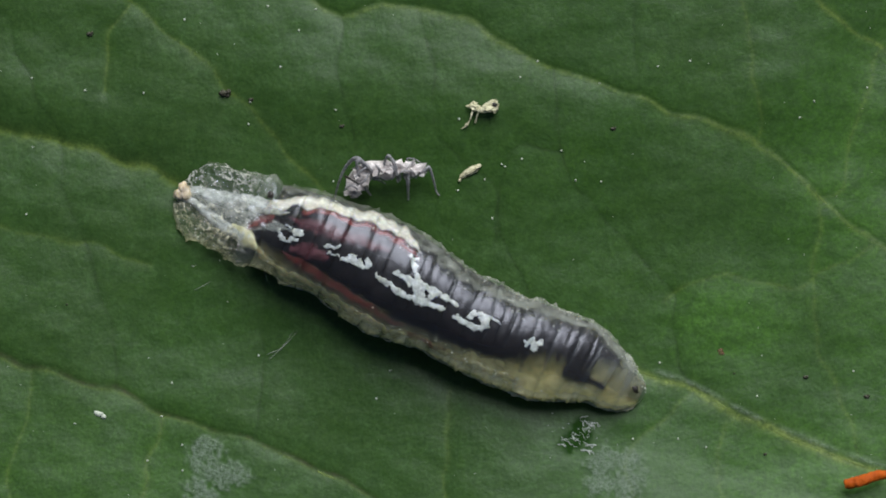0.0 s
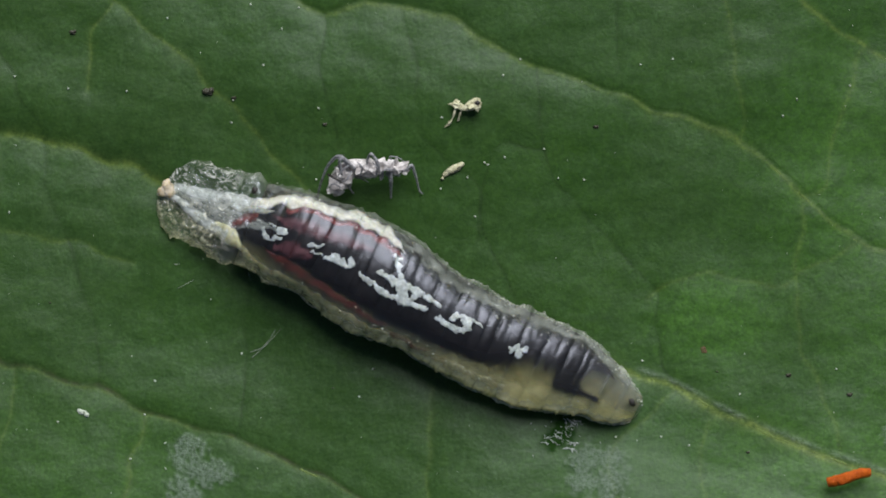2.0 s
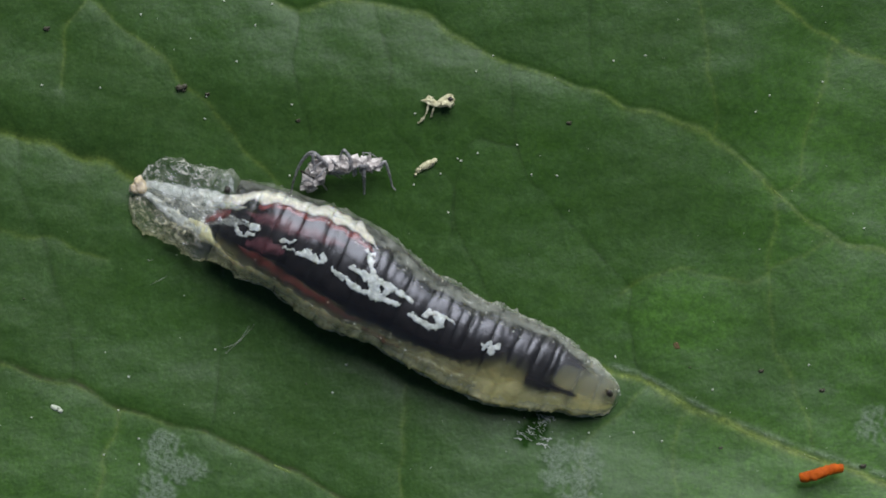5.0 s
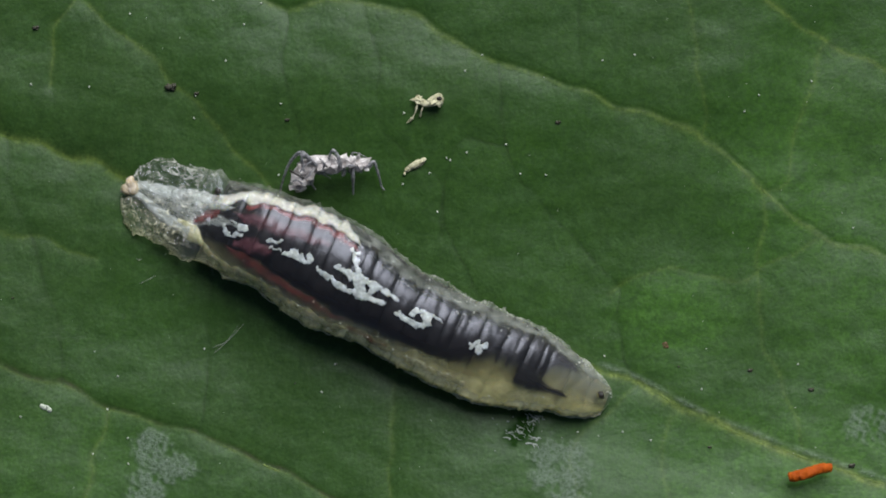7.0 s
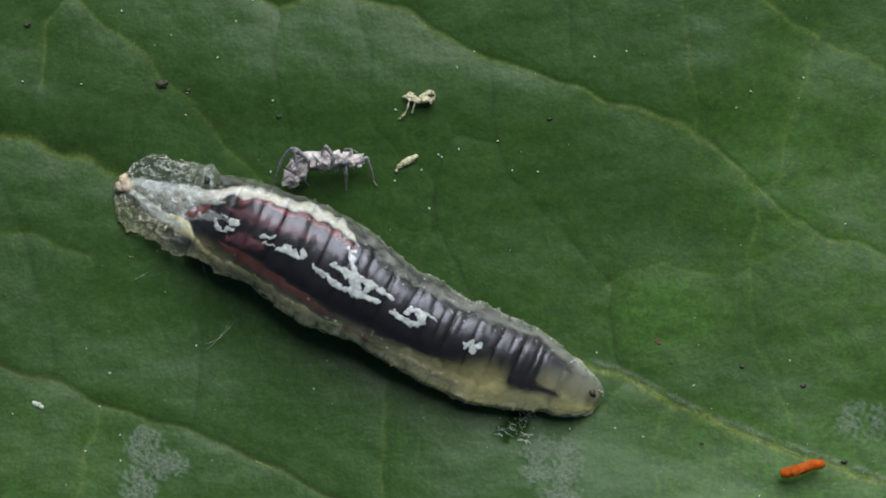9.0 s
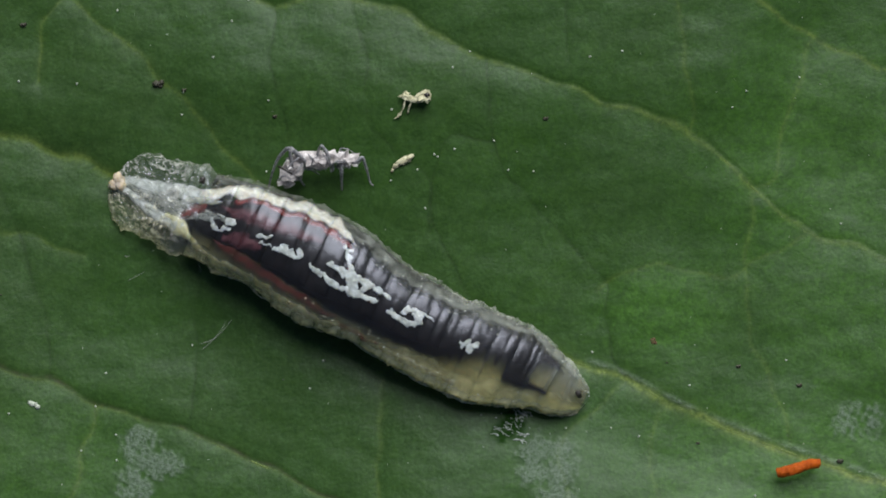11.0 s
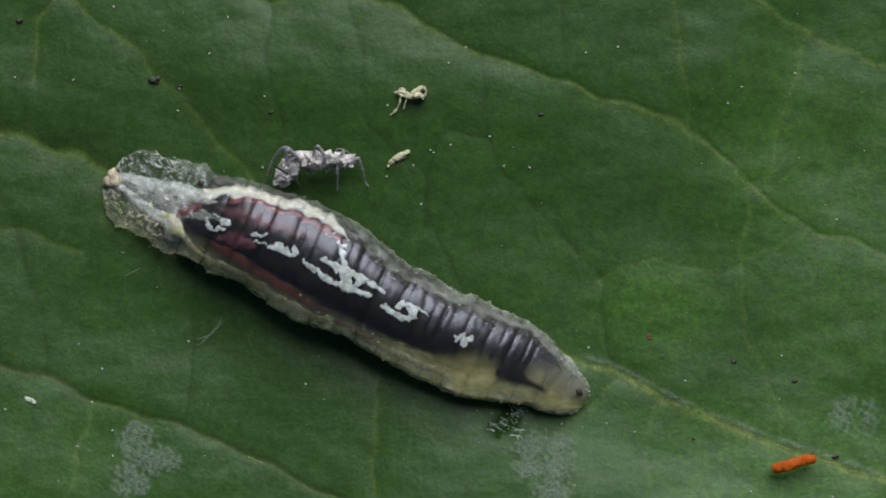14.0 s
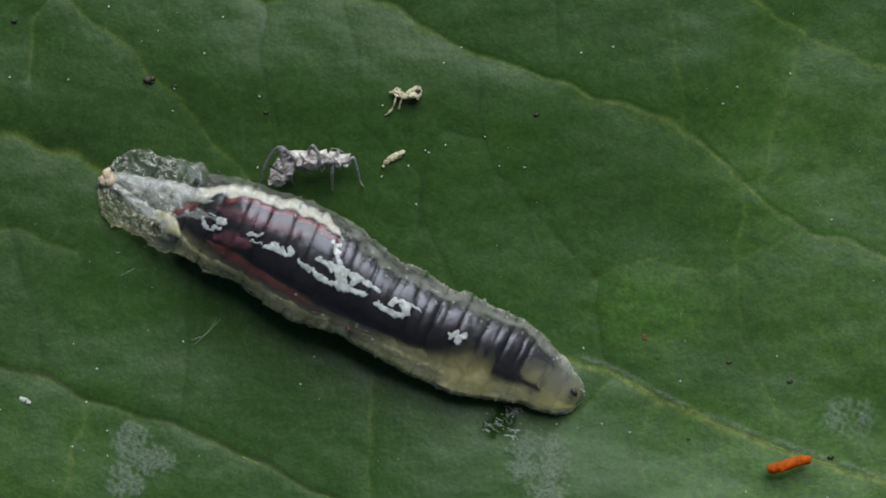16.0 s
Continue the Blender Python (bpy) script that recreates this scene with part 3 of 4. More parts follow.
TALL = [(-0.1, 0.22), (0.3, 0.48), (1.0, 0.70), (1.8, 1.1), (3.0, 1.6), (5.0, 1.8), (7.5, 1.75), (9.0, 1.5), (10.2, 1.2), (10.9, 0.8), (11.2, 0.45)]
GUT_UPPER = [(1.60, 0.10), (1.86, 0.30), (2.15, 0.45), (2.46, 0.60), (2.79, 0.73), (3.30, 0.75), (3.80, 0.78), (4.59, 0.76), (5.12, 0.73), (5.40, 0.68), (5.84, 0.57), (6.29, 0.45), (6.58, 0.38), (6.81, 0.40), (7.33, 0.40), (8.12, 0.38), (8.36, 0.42), (8.60, 0.48), (8.96, 0.54), (9.33, 0.57), (9.52, 0.57), (9.77, 0.45), (10.06, 0.37), (10.30, 0.27), (10.42, 0.2)]
GUT_LOWER = [(1.60, -0.10), (1.80, -0.30), (2.0, -0.44), (2.17, -0.50), (2.60, -0.63), (3.08, -0.62), (3.48, -0.66), (3.79, -0.72), (4.40, -0.80), (5.25, -0.84), (6.29, -0.82), (7.06, -0.80), (7.6, -0.79), (7.9, -0.73), (8.08, -0.62), (8.25, -0.46), (8.45, -0.34), (8.76, -0.27), (9.0, -0.36), (9.12, -0.48), (9.24, -0.58), (9.44, -0.58), (9.58, -0.44), (9.68, -0.10), (9.80, 0.16), (10.06, 0.22), (10.42, 0.18)]
RINGS = 22
CUTS = [-0.1 + (LENGTH + 0.1) * k / RINGS for k in range(RINGS + 1)]
TAIL = (-5.523, 1.186)
HEADING = -23.51


def middle(s):
    return (lerp_table(UPPER, s) + lerp_table(LOWER, s)) / 2


def half(s):
    return max(0.02, (lerp_table(UPPER, s) - lerp_table(LOWER, s)) / 2)


def calm_side(table, s):
    """The outline with its bumps smoothed away."""
    return sum(lerp_table(table, s + d) for d in (-0.4, -0.2, 0.0, 0.2, 0.4)) / 5


def skin_top(s, y, gap=0.0):
    """Height of the skin's upper face at s along and y across, less a gap."""
    tall = lerp_table(TALL, s)
    u = max(-1.0, min(1.0, (y - middle(s)) / half(s)))
    return 0.42 * tall + (0.58 * tall - gap) * (1 - abs(u) ** 2.3) ** (1 / 2.3)


def skin_ring(k):
    """One ring of the body's skin with wrinkles, bumps and a ragged fringe."""
    bm = bmesh.new()
    margin, hem = bm.verts.layers.float.new("margin"), bm.verts.layers.float.new("hem")
    rows, sides, lap = 20, 144, 0.12 if k < 4 else 0.05
    rng = random.Random(50 + k)
    creases = [(rng.uniform(0.0, 0.1), 1.0), (rng.uniform(0.35, 0.65), rng.choice((0.0, 0.6, 1.0)))]
    grid = []
    for i in range(rows + 1):
        f = i / rows
        s = CUTS[k] + (CUTS[k + 1] - CUTS[k]) * (f * (1 + 2 * lap) - lap)
        s = max(CUTS[0], min(CUTS[-1], s))
        tall, mid, wide = lerp_table(TALL, s), middle(s), half(s)
        groove = abs(2 * f - 1) ** 4
        tail = max(0.0, 1 - max(0.0, s - 1.2) / 1.0)
        row = []
        for j in range(sides):
            a = math.tau * j / sides
            ca, sa = math.cos(a), math.sin(a)
            cut = sum(q * math.exp(-((f - f0 - 0.05 * noise.noise(Vector((ca * 2, k, 3)))) / 0.055) ** 2) for f0, q in creases)
            fold = 1 - (0.004 + 0.022 * max(0.0, sa) ** 0.7) * groove - 0.055 * cut * max(0.0, 0.4 + 0.9 * noise.noise(Vector((ca * 2.5, k * 3.7, 8.0)))) * max(0.0, sa)
            y = math.copysign(abs(ca) ** 0.87, ca) * wide * fold
            up = math.copysign(abs(sa) ** 0.87, sa)
            z = 0.42 * tall + (0.58 * tall * up * fold if up > 0 else 0.36 * tall * up)
            p = Vector((s, y, z))
            calm = 1 - 0.75 * max(0.0, sa) ** 0.5
            rough = (noise.noise(p * 3.0) * 0.03 + noise.noise(p * 8.0) * 0.02 + noise.noise(p * 19.0) * 0.010) * calm
            rough += tail * (abs(noise.noise(p * 3.5)) * 0.30 + abs(noise.noise(p * 8.0 + Vector((3, 1, 2)))) * 0.16 - 0.12) * (1 - 0.75 * abs(ca) ** 4)
            fringe = abs(ca) ** 10 * (noise.noise(Vector((s * 1.3, ca * 3, 5.0))) * 0.05 + noise.noise(Vector((s * 3.1, ca * 3, 1.0))) * 0.05 + max(0.0, noise.noise(Vector((s * 7.0, ca * 3, 9.0))) - 0.15) * 0.16 + max(0.0, noise.noise(Vector((s * 17.0, ca * 3, z * 2))) - 0.30) * 0.09)
            n = Vector((0, ca * 0.8, sa)).normalized()
            p += n * rough + Vector((0, math.copysign(fringe, ca), 0))
            p.y += mid
            p.z = max(0.01, p.z)
            row.append(bm.verts.new(p))
            row[-1][margin] = abs(y / wide) ** 9
            ends = min(i if k else rows, rows - i if k < RINGS - 1 else rows)
            row[-1][hem] = min(1.0, ends / (rows * lap * 1.6))
        grid.append(row)
    for a, b in zip(grid, grid[1:]):
        for j in range(sides):
            bm.faces.new((a[j], a[(j + 1) % sides], b[(j + 1) % sides], b[j]))
    for end in ([grid[0]] if k == 0 else []) + ([grid[-1]] if k == RINGS - 1 else []):
        tip = bm.verts.new(sum((v.co for v in end), Vector()) / len(end))
        for j in range(sides):
            bm.faces.new((end[j], end[(j + 1) % sides], tip))
    return bm


def inner(s0, s1, low, high, gap, drop, floor, rows=6, across=22, bulge=0.0, wobble=0.0, shut=True, blur=None, open_floor=True):
    """A rounded body under the skin between the lines low(s) and high(s), its back gap below the skin."""
    bm = bmesh.new()
    thin = bm.verts.layers.float.new("thin")
    grid = []
    for i in range(rows + 1):
        f = i / rows
        s = s0 + (s1 - s0) * f
        a, b = low(s), high(s)
        if wobble:
            a += wobble * noise.noise(Vector((s * 4.0, 1.0, 7.0)))
            b += wobble * noise.noise(Vector((s * 4.0, 9.0, 2.0)))
        mid, wide = (a + b) / 2, max(0.01, (b - a) / 2)
        dent = bulge * abs(2 * f - 1) ** 3
        row = []
        for j in range(across + 1):
            u = -math.cos(math.pi * j / across)
            y = mid + u * wide * (1 - dent * 0.35)
            z = max(floor + 0.02, skin_top(s, y, gap) - drop * abs(u) ** 3 - dent * 0.6)
            if wobble:
                z += wobble * 0.4 * noise.noise(Vector((s * 5.0, y * 5.0, 3.0)))
            row.append(bm.verts.new((s, y, z)))
            row[-1][thin] = abs(u) ** (blur(s, u) if blur else 1.0)
        for j in range(across - 1, 0, -1):
            u = -math.cos(math.pi * j / across)
            row.append(bm.verts.new((s, mid + u * wide * 0.9, floor)))
            row[-1][thin] = 1.0 if open_floor else abs(u)
        grid.append(row)
    n = len(grid[0])
    for a, b in zip(grid, grid[1:]):
        for j in range(n):
            bm.faces.new((a[j], a[(j + 1) % n], b[(j + 1) % n], b[j]))
    if shut:
        for end in (grid[0], grid[-1]):
            bm.faces.new(end)
    return bm


def stripe(table, wide):
    """Lines below and above a stripe that follows the table of (s, y)."""
    return (lambda s: lerp_table(table, s) - lerp_table(wide, s)), (lambda s: lerp_table(table, s) + lerp_table(wide, s))


FAT_LINE = [(1.1, 0.28), (1.77, 0.42), (2.10, 0.56), (2.29, 0.70), (2.49, 0.81), (2.86, 0.90), (3.23, 0.94), (3.69, 1.02), (4.04, 1.08), (4.46, 1.02), (4.81, 0.96), (5.15, 0.84)]
FAT_WIDE = [(1.1, 0.08), (1.77, 0.14), (2.2, 0.15), (2.5, 0.16), (3.2, 0.12), (3.7, 0.14), (4.1, 0.14), (4.5, 0.13), (4.9, 0.09), (5.15, 0.02)]
LOW_FAT_LINE = [(1.2, -0.30), (1.7, -0.36), (2.0, -0.52), (2.3, -0.66), (2.65, -0.74), (3.0, -0.73), (3.5, -0.76), (4.0, -0.86), (4.5, -0.95), (5.2, -0.98), (6.0, -0.97), (7.0, -1.0), (8.2, -1.0)]
LOW_FAT_WIDE = [(1.2, 0.05), (1.7, 0.12), (2.0, 0.10), (2.4, 0.09), (3.0, 0.10), (4.0, 0.11), (4.8, 0.12), (5.5, 0.10), (7.0, 0.12), (8.2, 0.10)]
SPIKE_LINE = [(9.1, -0.34), (9.5, -0.38), (9.9, -0.36), (10.30, -0.36)]
SPIKE_WIDE = [(9.1, 0.20), (9.5, 0.17), (9.9, 0.09), (10.30, 0.015)]
VEIL_LINE = [(0.2, 0.02), (1.0, 0.0), (1.6, 0.0), (2.25, 0.10), (2.6, 0.16)]
VEIL_WIDE = [(0.2, 0.06), (1.0, 0.26), (1.6, 0.26), (2.1, 0.14), (2.6, 0.03)]
CLOUD_LINE = [(2.0, 0.90), (2.6, 1.0), (3.4, 1.04), (4.2, 1.12), (4.8, 1.06), (5.4, 0.94), (5.8, 0.80), (6.5, 0.62), (7.4, 0.58), (8.1, 0.58), (8.7, 0.62), (9.4, 0.64), (10.0, 0.48), (10.7, 0.26)]
CLOUD_WIDE = [(2.0, 0.08), (2.6, 0.07), (4.2, 0.09), (5.0, 0.14), (5.6, 0.17), (6.5, 0.16), (7.4, 0.14), (8.4, 0.13), (9.4, 0.08), (10.0, 0.10), (10.7, 0.08)]
TRUNK_LINE = [(-0.02, 0.06), (0.16, 0.12), (0.53, 0.16), (0.89, 0.22), (1.24, 0.32), (1.8, 0.42)]
TRUNK_WIDE = [(-0.02, 0.07), (0.4, 0.13), (1.0, 0.17), (1.5, 0.18), (1.8, 0.14)]
LOW_TRUNK_LINE = [(-0.02, -0.04), (0.25, -0.08), (0.62, -0.18), (0.99, -0.28), (1.28, -0.34), (1.7, -0.33)]
LOW_TRUNK_WIDE = [(-0.02, 0.07), (0.4, 0.10), (1.0, 0.15), (1.7, 0.15)]
RED_LINE = [(2.55, 0.60), (2.75, 0.70), (3.03, 0.78), (3.55, 0.79), (3.89, 0.86), (4.21, 0.86), (4.57, 0.80), (4.84, 0.77), (5.15, 0.72)]
RED_WIDE = [(2.55, 0.05), (2.8, 0.08), (3.3, 0.09), (3.9, 0.09), (4.5, 0.10), (4.9, 0.08), (5.15, 0.05)]
LOW_RED_LINE = [(2.45, -0.34), (2.75, -0.42), (3.06, -0.47), (3.4, -0.52), (4.0, -0.62), (4.5, -0.69), (5.0, -0.76), (5.4, -0.80)]
LOW_RED_WIDE = [(2.45, 0.03), (2.75, 0.10), (3.06, 0.17), (3.6, 0.15), (4.2, 0.12), (4.6, 0.10), (5.4, 0.06)]
MARKS = []
MARKS.append([([(2.27, 0.05), (2.31, -0.03), (2.36, -0.09)], 0.05), ([(2.36, -0.10), (2.50, -0.08)], 0.03), ([(2.50, -0.07), (2.63, -0.01)], 0.055), ([(2.59, 0.15), (2.70, 0.17)], 0.068), ([(2.30, 0.19), (2.47, 0.19)], 0.024)])
MARKS.append([([(3.25, 0.13), (3.45, 0.17), (3.52, 0.24)], 0.032), ([(3.36, 0.03), (3.58, 0.03)], 0.026), ([(3.69, 0.02), (3.79, 0.07), (3.88, 0.15)], 0.07), ([(3.84, 0.05), (4.05, 0.04)], 0.06), ([(3.88, 0.13), (4.0, 0.11)], 0.05), ([(4.18, 0.20), (4.24, 0.08), (4.14, 0.02)], 0.052)])
MARKS.append([([(4.46, 0.0), (4.62, -0.04), (4.83, -0.09), (4.98, -0.13), (5.25, -0.15), (5.5, -0.13), (5.72, -0.14), (5.99, -0.10)], 0.060), ([(4.83, 0.22), (4.96, 0.21), (5.08, 0.17), (5.16, 0.11)], 0.055), ([(5.14, 0.20), (5.42, 0.19)], 0.072), ([(5.36, 0.17), (5.43, 0.02), (5.50, -0.10)], 0.125),
              ([(5.42, 0.19), (5.62, 0.18), (5.83, 0.15)], 0.066), ([(5.83, 0.14), (6.03, 0.13), (6.25, 0.09)], 0.044), ([(5.62, 0.17), (5.70, 0.06), (5.66, -0.08)], 0.058), ([(5.02, 0.66), (5.06, 0.58), (5.15, 0.46), (5.25, 0.34), (5.33, 0.24)], 0.050), ([(4.94, 0.64), (5.13, 0.65)], 0.034)])
MARKS.append([([(6.37, -0.15), (6.47, -0.23)], 0.052), ([(6.47, -0.24), (6.63, -0.23), (6.77, -0.24), (6.95, -0.21)], 0.048), ([(6.95, -0.20), (7.04, -0.10), (7.03, 0.0)], 0.056), ([(7.03, 0.0), (6.88, 0.06), (6.68, 0.03)], 0.052), ([(6.68, 0.03), (6.66, -0.06)], 0.06), ([(6.86, -0.02), (6.98, -0.06), (6.94, -0.14)], 0.055), ([(6.9, 0.08), (7.09, 0.07), (7.27, 0.05)], 0.028)])
MARKS.append([([(8.03, -0.17), (8.07, -0.08), (8.15, -0.05)], 0.052), ([(8.15, -0.05), (8.18, -0.20)], 0.036), ([(8.24, -0.09), (8.31, -0.06)], 0.068), ([(8.18, -0.21), (8.27, -0.22)], 0.046), ([(8.02, -0.20), (8.10, -0.18)], 0.044)])
# how the spine's stations shift along and across, second by second
SHIFTS = {}
SHIFTS[0.0] = [(0, -0.05, 0.01), (1.5, -0.03, 0.01), (2, -0.04, 0.03), (2.5, -0.09, 0.0), (3, -0.06, -0.01), (3.5, -0.05, 0.0), (4, -0.11, 0.01), (6.5, 0.0, 0.0), (8, -0.01, 0.01), (9, 0.04, 0.01), (11.5, -0.05, 0.02), (12, -0.10, 0.02), (13.5, -0.05, 0.0), (16, -0.06, 0.01)]
SHIFTS[1.3] = [(0, -0.03, 0.03), (0.5, -0.03, 0.03), (1, -0.02, 0.03), (1.5, -0.02, 0.05), (2.5, -0.02, 0.04), (3.5, -0.03, 0.06), (4, -0.02, 0.05), (6.5, 0.0, 0.01), (8, -0.01, 0.02), (9, -0.03, 0.05), (11.5, -0.04, 0.05), (12.5, -0.03, 0.05), (13.5, -0.02, 0.0), (15, -0.01, 0.03), (16, -0.02, 0.04)]
SHIFTS[2.4] = [(0, -0.02, 0.05), (1, -0.03, 0.04), (2.5, 0.03, 0.06), (4, 0.0, 0.07), (6.5, 0.0, 0.02), (8, -0.03, 0.02), (9, -0.04, 0.06), (12.5, -0.02, 0.07), (13.5, -0.03, -0.03), (15, 0.01, 0.0), (16, 0.0, 0.01)]
SHIFTS[3.8] = [(0, 0.04, 0.07), (1, 0.01, 0.05), (2.5, 0.07, 0.06), (4, 0.06, 0.08), (6.5, -0.04, 0.02), (8, -0.02, 0.03), (9, 0.02, 0.06), (12.5, 0.04, 0.07), (13.5, 0.01, 0.0), (15, 0.05, 0.04), (16, 0.04, 0.03)]
SHIFTS[5.3] = [(0, 0.02, 0.06), (0.5, 0.02, 0.07), (1, 0.0, 0.04), (1.5, 0.03, 0.03), (2.5, 0.06, 0.04), (4, 0.07, 0.06), (6.5, -0.05, 0.01), (8, -0.03, 0.03), (9, 0.04, 0.02), (12.5, 0.07, 0.05), (13.5, 0.02, 0.02), (15, -0.01, 0.06), (16, 0.01, 0.05)]
SHIFTS[6.9] = [(0, -0.03, 0.12), (0.5, -0.03, 0.12), (1, -0.02, 0.06), (1.5, -0.01, 0.03), (2.5, 0.0, 0.04), (4, 0.02, 0.02), (6.5, 0.0, 0.01), (8, -0.03, 0.03), (9, 0.05, 0.0), (12.5, 0.09, 0.01), (13.5, 0.06, 0.0), (15, -0.01, 0.05), (16, -0.06, 0.07)]
SHIFTS[8.15] = [(0, -0.12, 0.19), (0.5, -0.07, 0.18), (1, -0.01, 0.09), (1.5, 0.01, 0.06), (2.5, 0.01, 0.03), (4, 0.02, 0.02), (6.5, -0.01, 0.02), (8, -0.02, 0.01), (9, 0.05, -0.03), (12.5, 0.07, -0.01), (13.5, 0.03, 0.0), (15, 0.0, 0.03), (16, -0.01, 0.06)]
SHIFTS[9.5] = [(0, -0.26, 0.23), (0.5, -0.16, 0.17), (1, -0.06, 0.09), (1.5, 0.01, 0.02), (2.5, 0.01, 0.02), (4, 0.0, -0.01), (6.5, 0.0, 0.01), (8, 0.01, 0.0), (9, 0.07, -0.05), (11.5, 0.01, -0.03), (12.5, 0.05, -0.05), (13.5, 0.01, -0.03), (15, -0.01, 0.0), (16, -0.01, 0.02)]
SHIFTS[11.0] = [(0, -0.54, 0.06), (0.5, -0.44, -0.06), (1, -0.34, -0.11), (1.5, -0.18, -0.20), (2.5, -0.09, -0.03), (3.5, -0.08, 0.04), (4, -0.12, 0.05), (6.5, -0.02, 0.01), (8, 0.02, -0.01), (9, 0.0, -0.04), (11.5, -0.22, -0.15), (12.5, -0.02, -0.17), (13.5, -0.07, -0.16), (16, -0.08, -0.15)]
BEATS = [0, 0.5, 1, 1.5, 2, 2.5, 3, 3.5, 4, 5.2, 6.5, 7, 7.5, 8, 8.5, 9, 10.2, 11.5, 12, 12.5, 13, 13.5, 14, 14.5, 15, 15.5, 16]


def shift(s, t):
    """How far the body has moved, along and across, at s and t seconds."""
    at = [lerp_table([(k, lerp_table([(r[0], r[c]) for r in rows], t)) for k, rows in SHIFTS.items()], s) for c in (1, 2)]
    return Vector((at[0], at[1], 0))


def ring_pose(s, t):
    """The pose of the ring of the body that rests at s."""
    a, b = shift(s - 0.25, t), shift(s + 0.25, t)
    turn = math.atan2(b.y - a.y, 0.5 + b.x - a.x)
    home = Vector((s, middle(s), 0)) * MM
    return Matrix.Translation(home + shift(s, t) * MM) @ Matrix.Rotation(turn, 4, "Z") @ Matrix.Translation(-home)


def mark_patch(strokes):
    """A low domed patch with uneven edges, spread along the strokes of (line, half breadth)."""
    bm = bmesh.new()
    cell = 0.011
    pts = [(a, b, br * 1.12) for line, br in strokes for a, b in zip([Vector(p) for p in line], [Vector(p) for p in line[1:]])]
    s0, s1 = min(min(a.x, b.x) for a, b, _ in pts) - 0.15, max(max(a.x, b.x) for a, b, _ in pts) + 0.15
    y0, y1 = min(min(a.y, b.y) for a, b, _ in pts) - 0.15, max(max(a.y, b.y) for a, b, _ in pts) + 0.15
    nodes = {}
    for i in range(int((s1 - s0) / cell)):
        for j in range(int((y1 - y0) / cell)):
            p = Vector((s0 + i * cell, y0 + j * cell))
            w = p + Vector((noise.noise(Vector((p.x * 8, p.y * 8, 1))), noise.noise(Vector((p.x * 8, p.y * 8, 6))))) * 0.06 + Vector((noise.noise(Vector((p.x * 22, p.y * 22, 2))), noise.noise(Vector((p.x * 22, p.y * 22, 4))))) * 0.035
            best = -1.0
            for a, b, br in pts:
                d = b - a
                f = max(0.0, min(1.0, (w - a).dot(d) / d.length_squared))
                best = max(best, 1 - (w - a - d * f).length / br)
            if best > 0:
                z = skin_top(p.x, p.y, 0.05) - 0.022 * (1 - min(1.0, best * 2.5)) ** 2
                nodes[i, j] = bm.verts.new((p.x, p.y, z))
    for (i, j), v in nodes.items():
        q = [nodes.get(k) for k in ((i + 1, j), (i + 1, j + 1), (i, j + 1))]
        if all(q):
            bm.faces.new((v, *q))
    bmesh.ops.delete(bm, geom=[v for v in bm.verts if not v.link_faces], context="VERTS")
    rim = bmesh.ops.extrude_edge_only(bm, edges=[e for e in bm.edges if e.is_boundary])["geom"]
    for v in rim:
        if isinstance(v, bmesh.types.BMVert):
            v.co.z -= 0.04
    return bm


def gut_blur(s, u):
    """Towards the mouth the gut's lower side thins out softly."""
    return 1.0 if u > 0 else 1.0 - 0.78 * max(0.0, min(1.0, (s - 7.3) / 0.8))


LARVA_RINGS = []


BLURS = {"dark pointed end of the gut": lambda s, u: 0.4, "dark red stain on the gut": lambda s, u: 0.28,
         "dark red stripe": lambda s, u: 0.42, "dark red spot": lambda s, u: 0.4, "whitish breathing tube inside the tail": lambda s, u: 0.5, "cream white fat patch": lambda s, u: 0.45, "yellowish fat stripe": lambda s, u: 0.45, "cream white fat stripe": lambda s, u: 0.7, "wispy cloudy tissue along the flank": lambda s, u: 0.5}


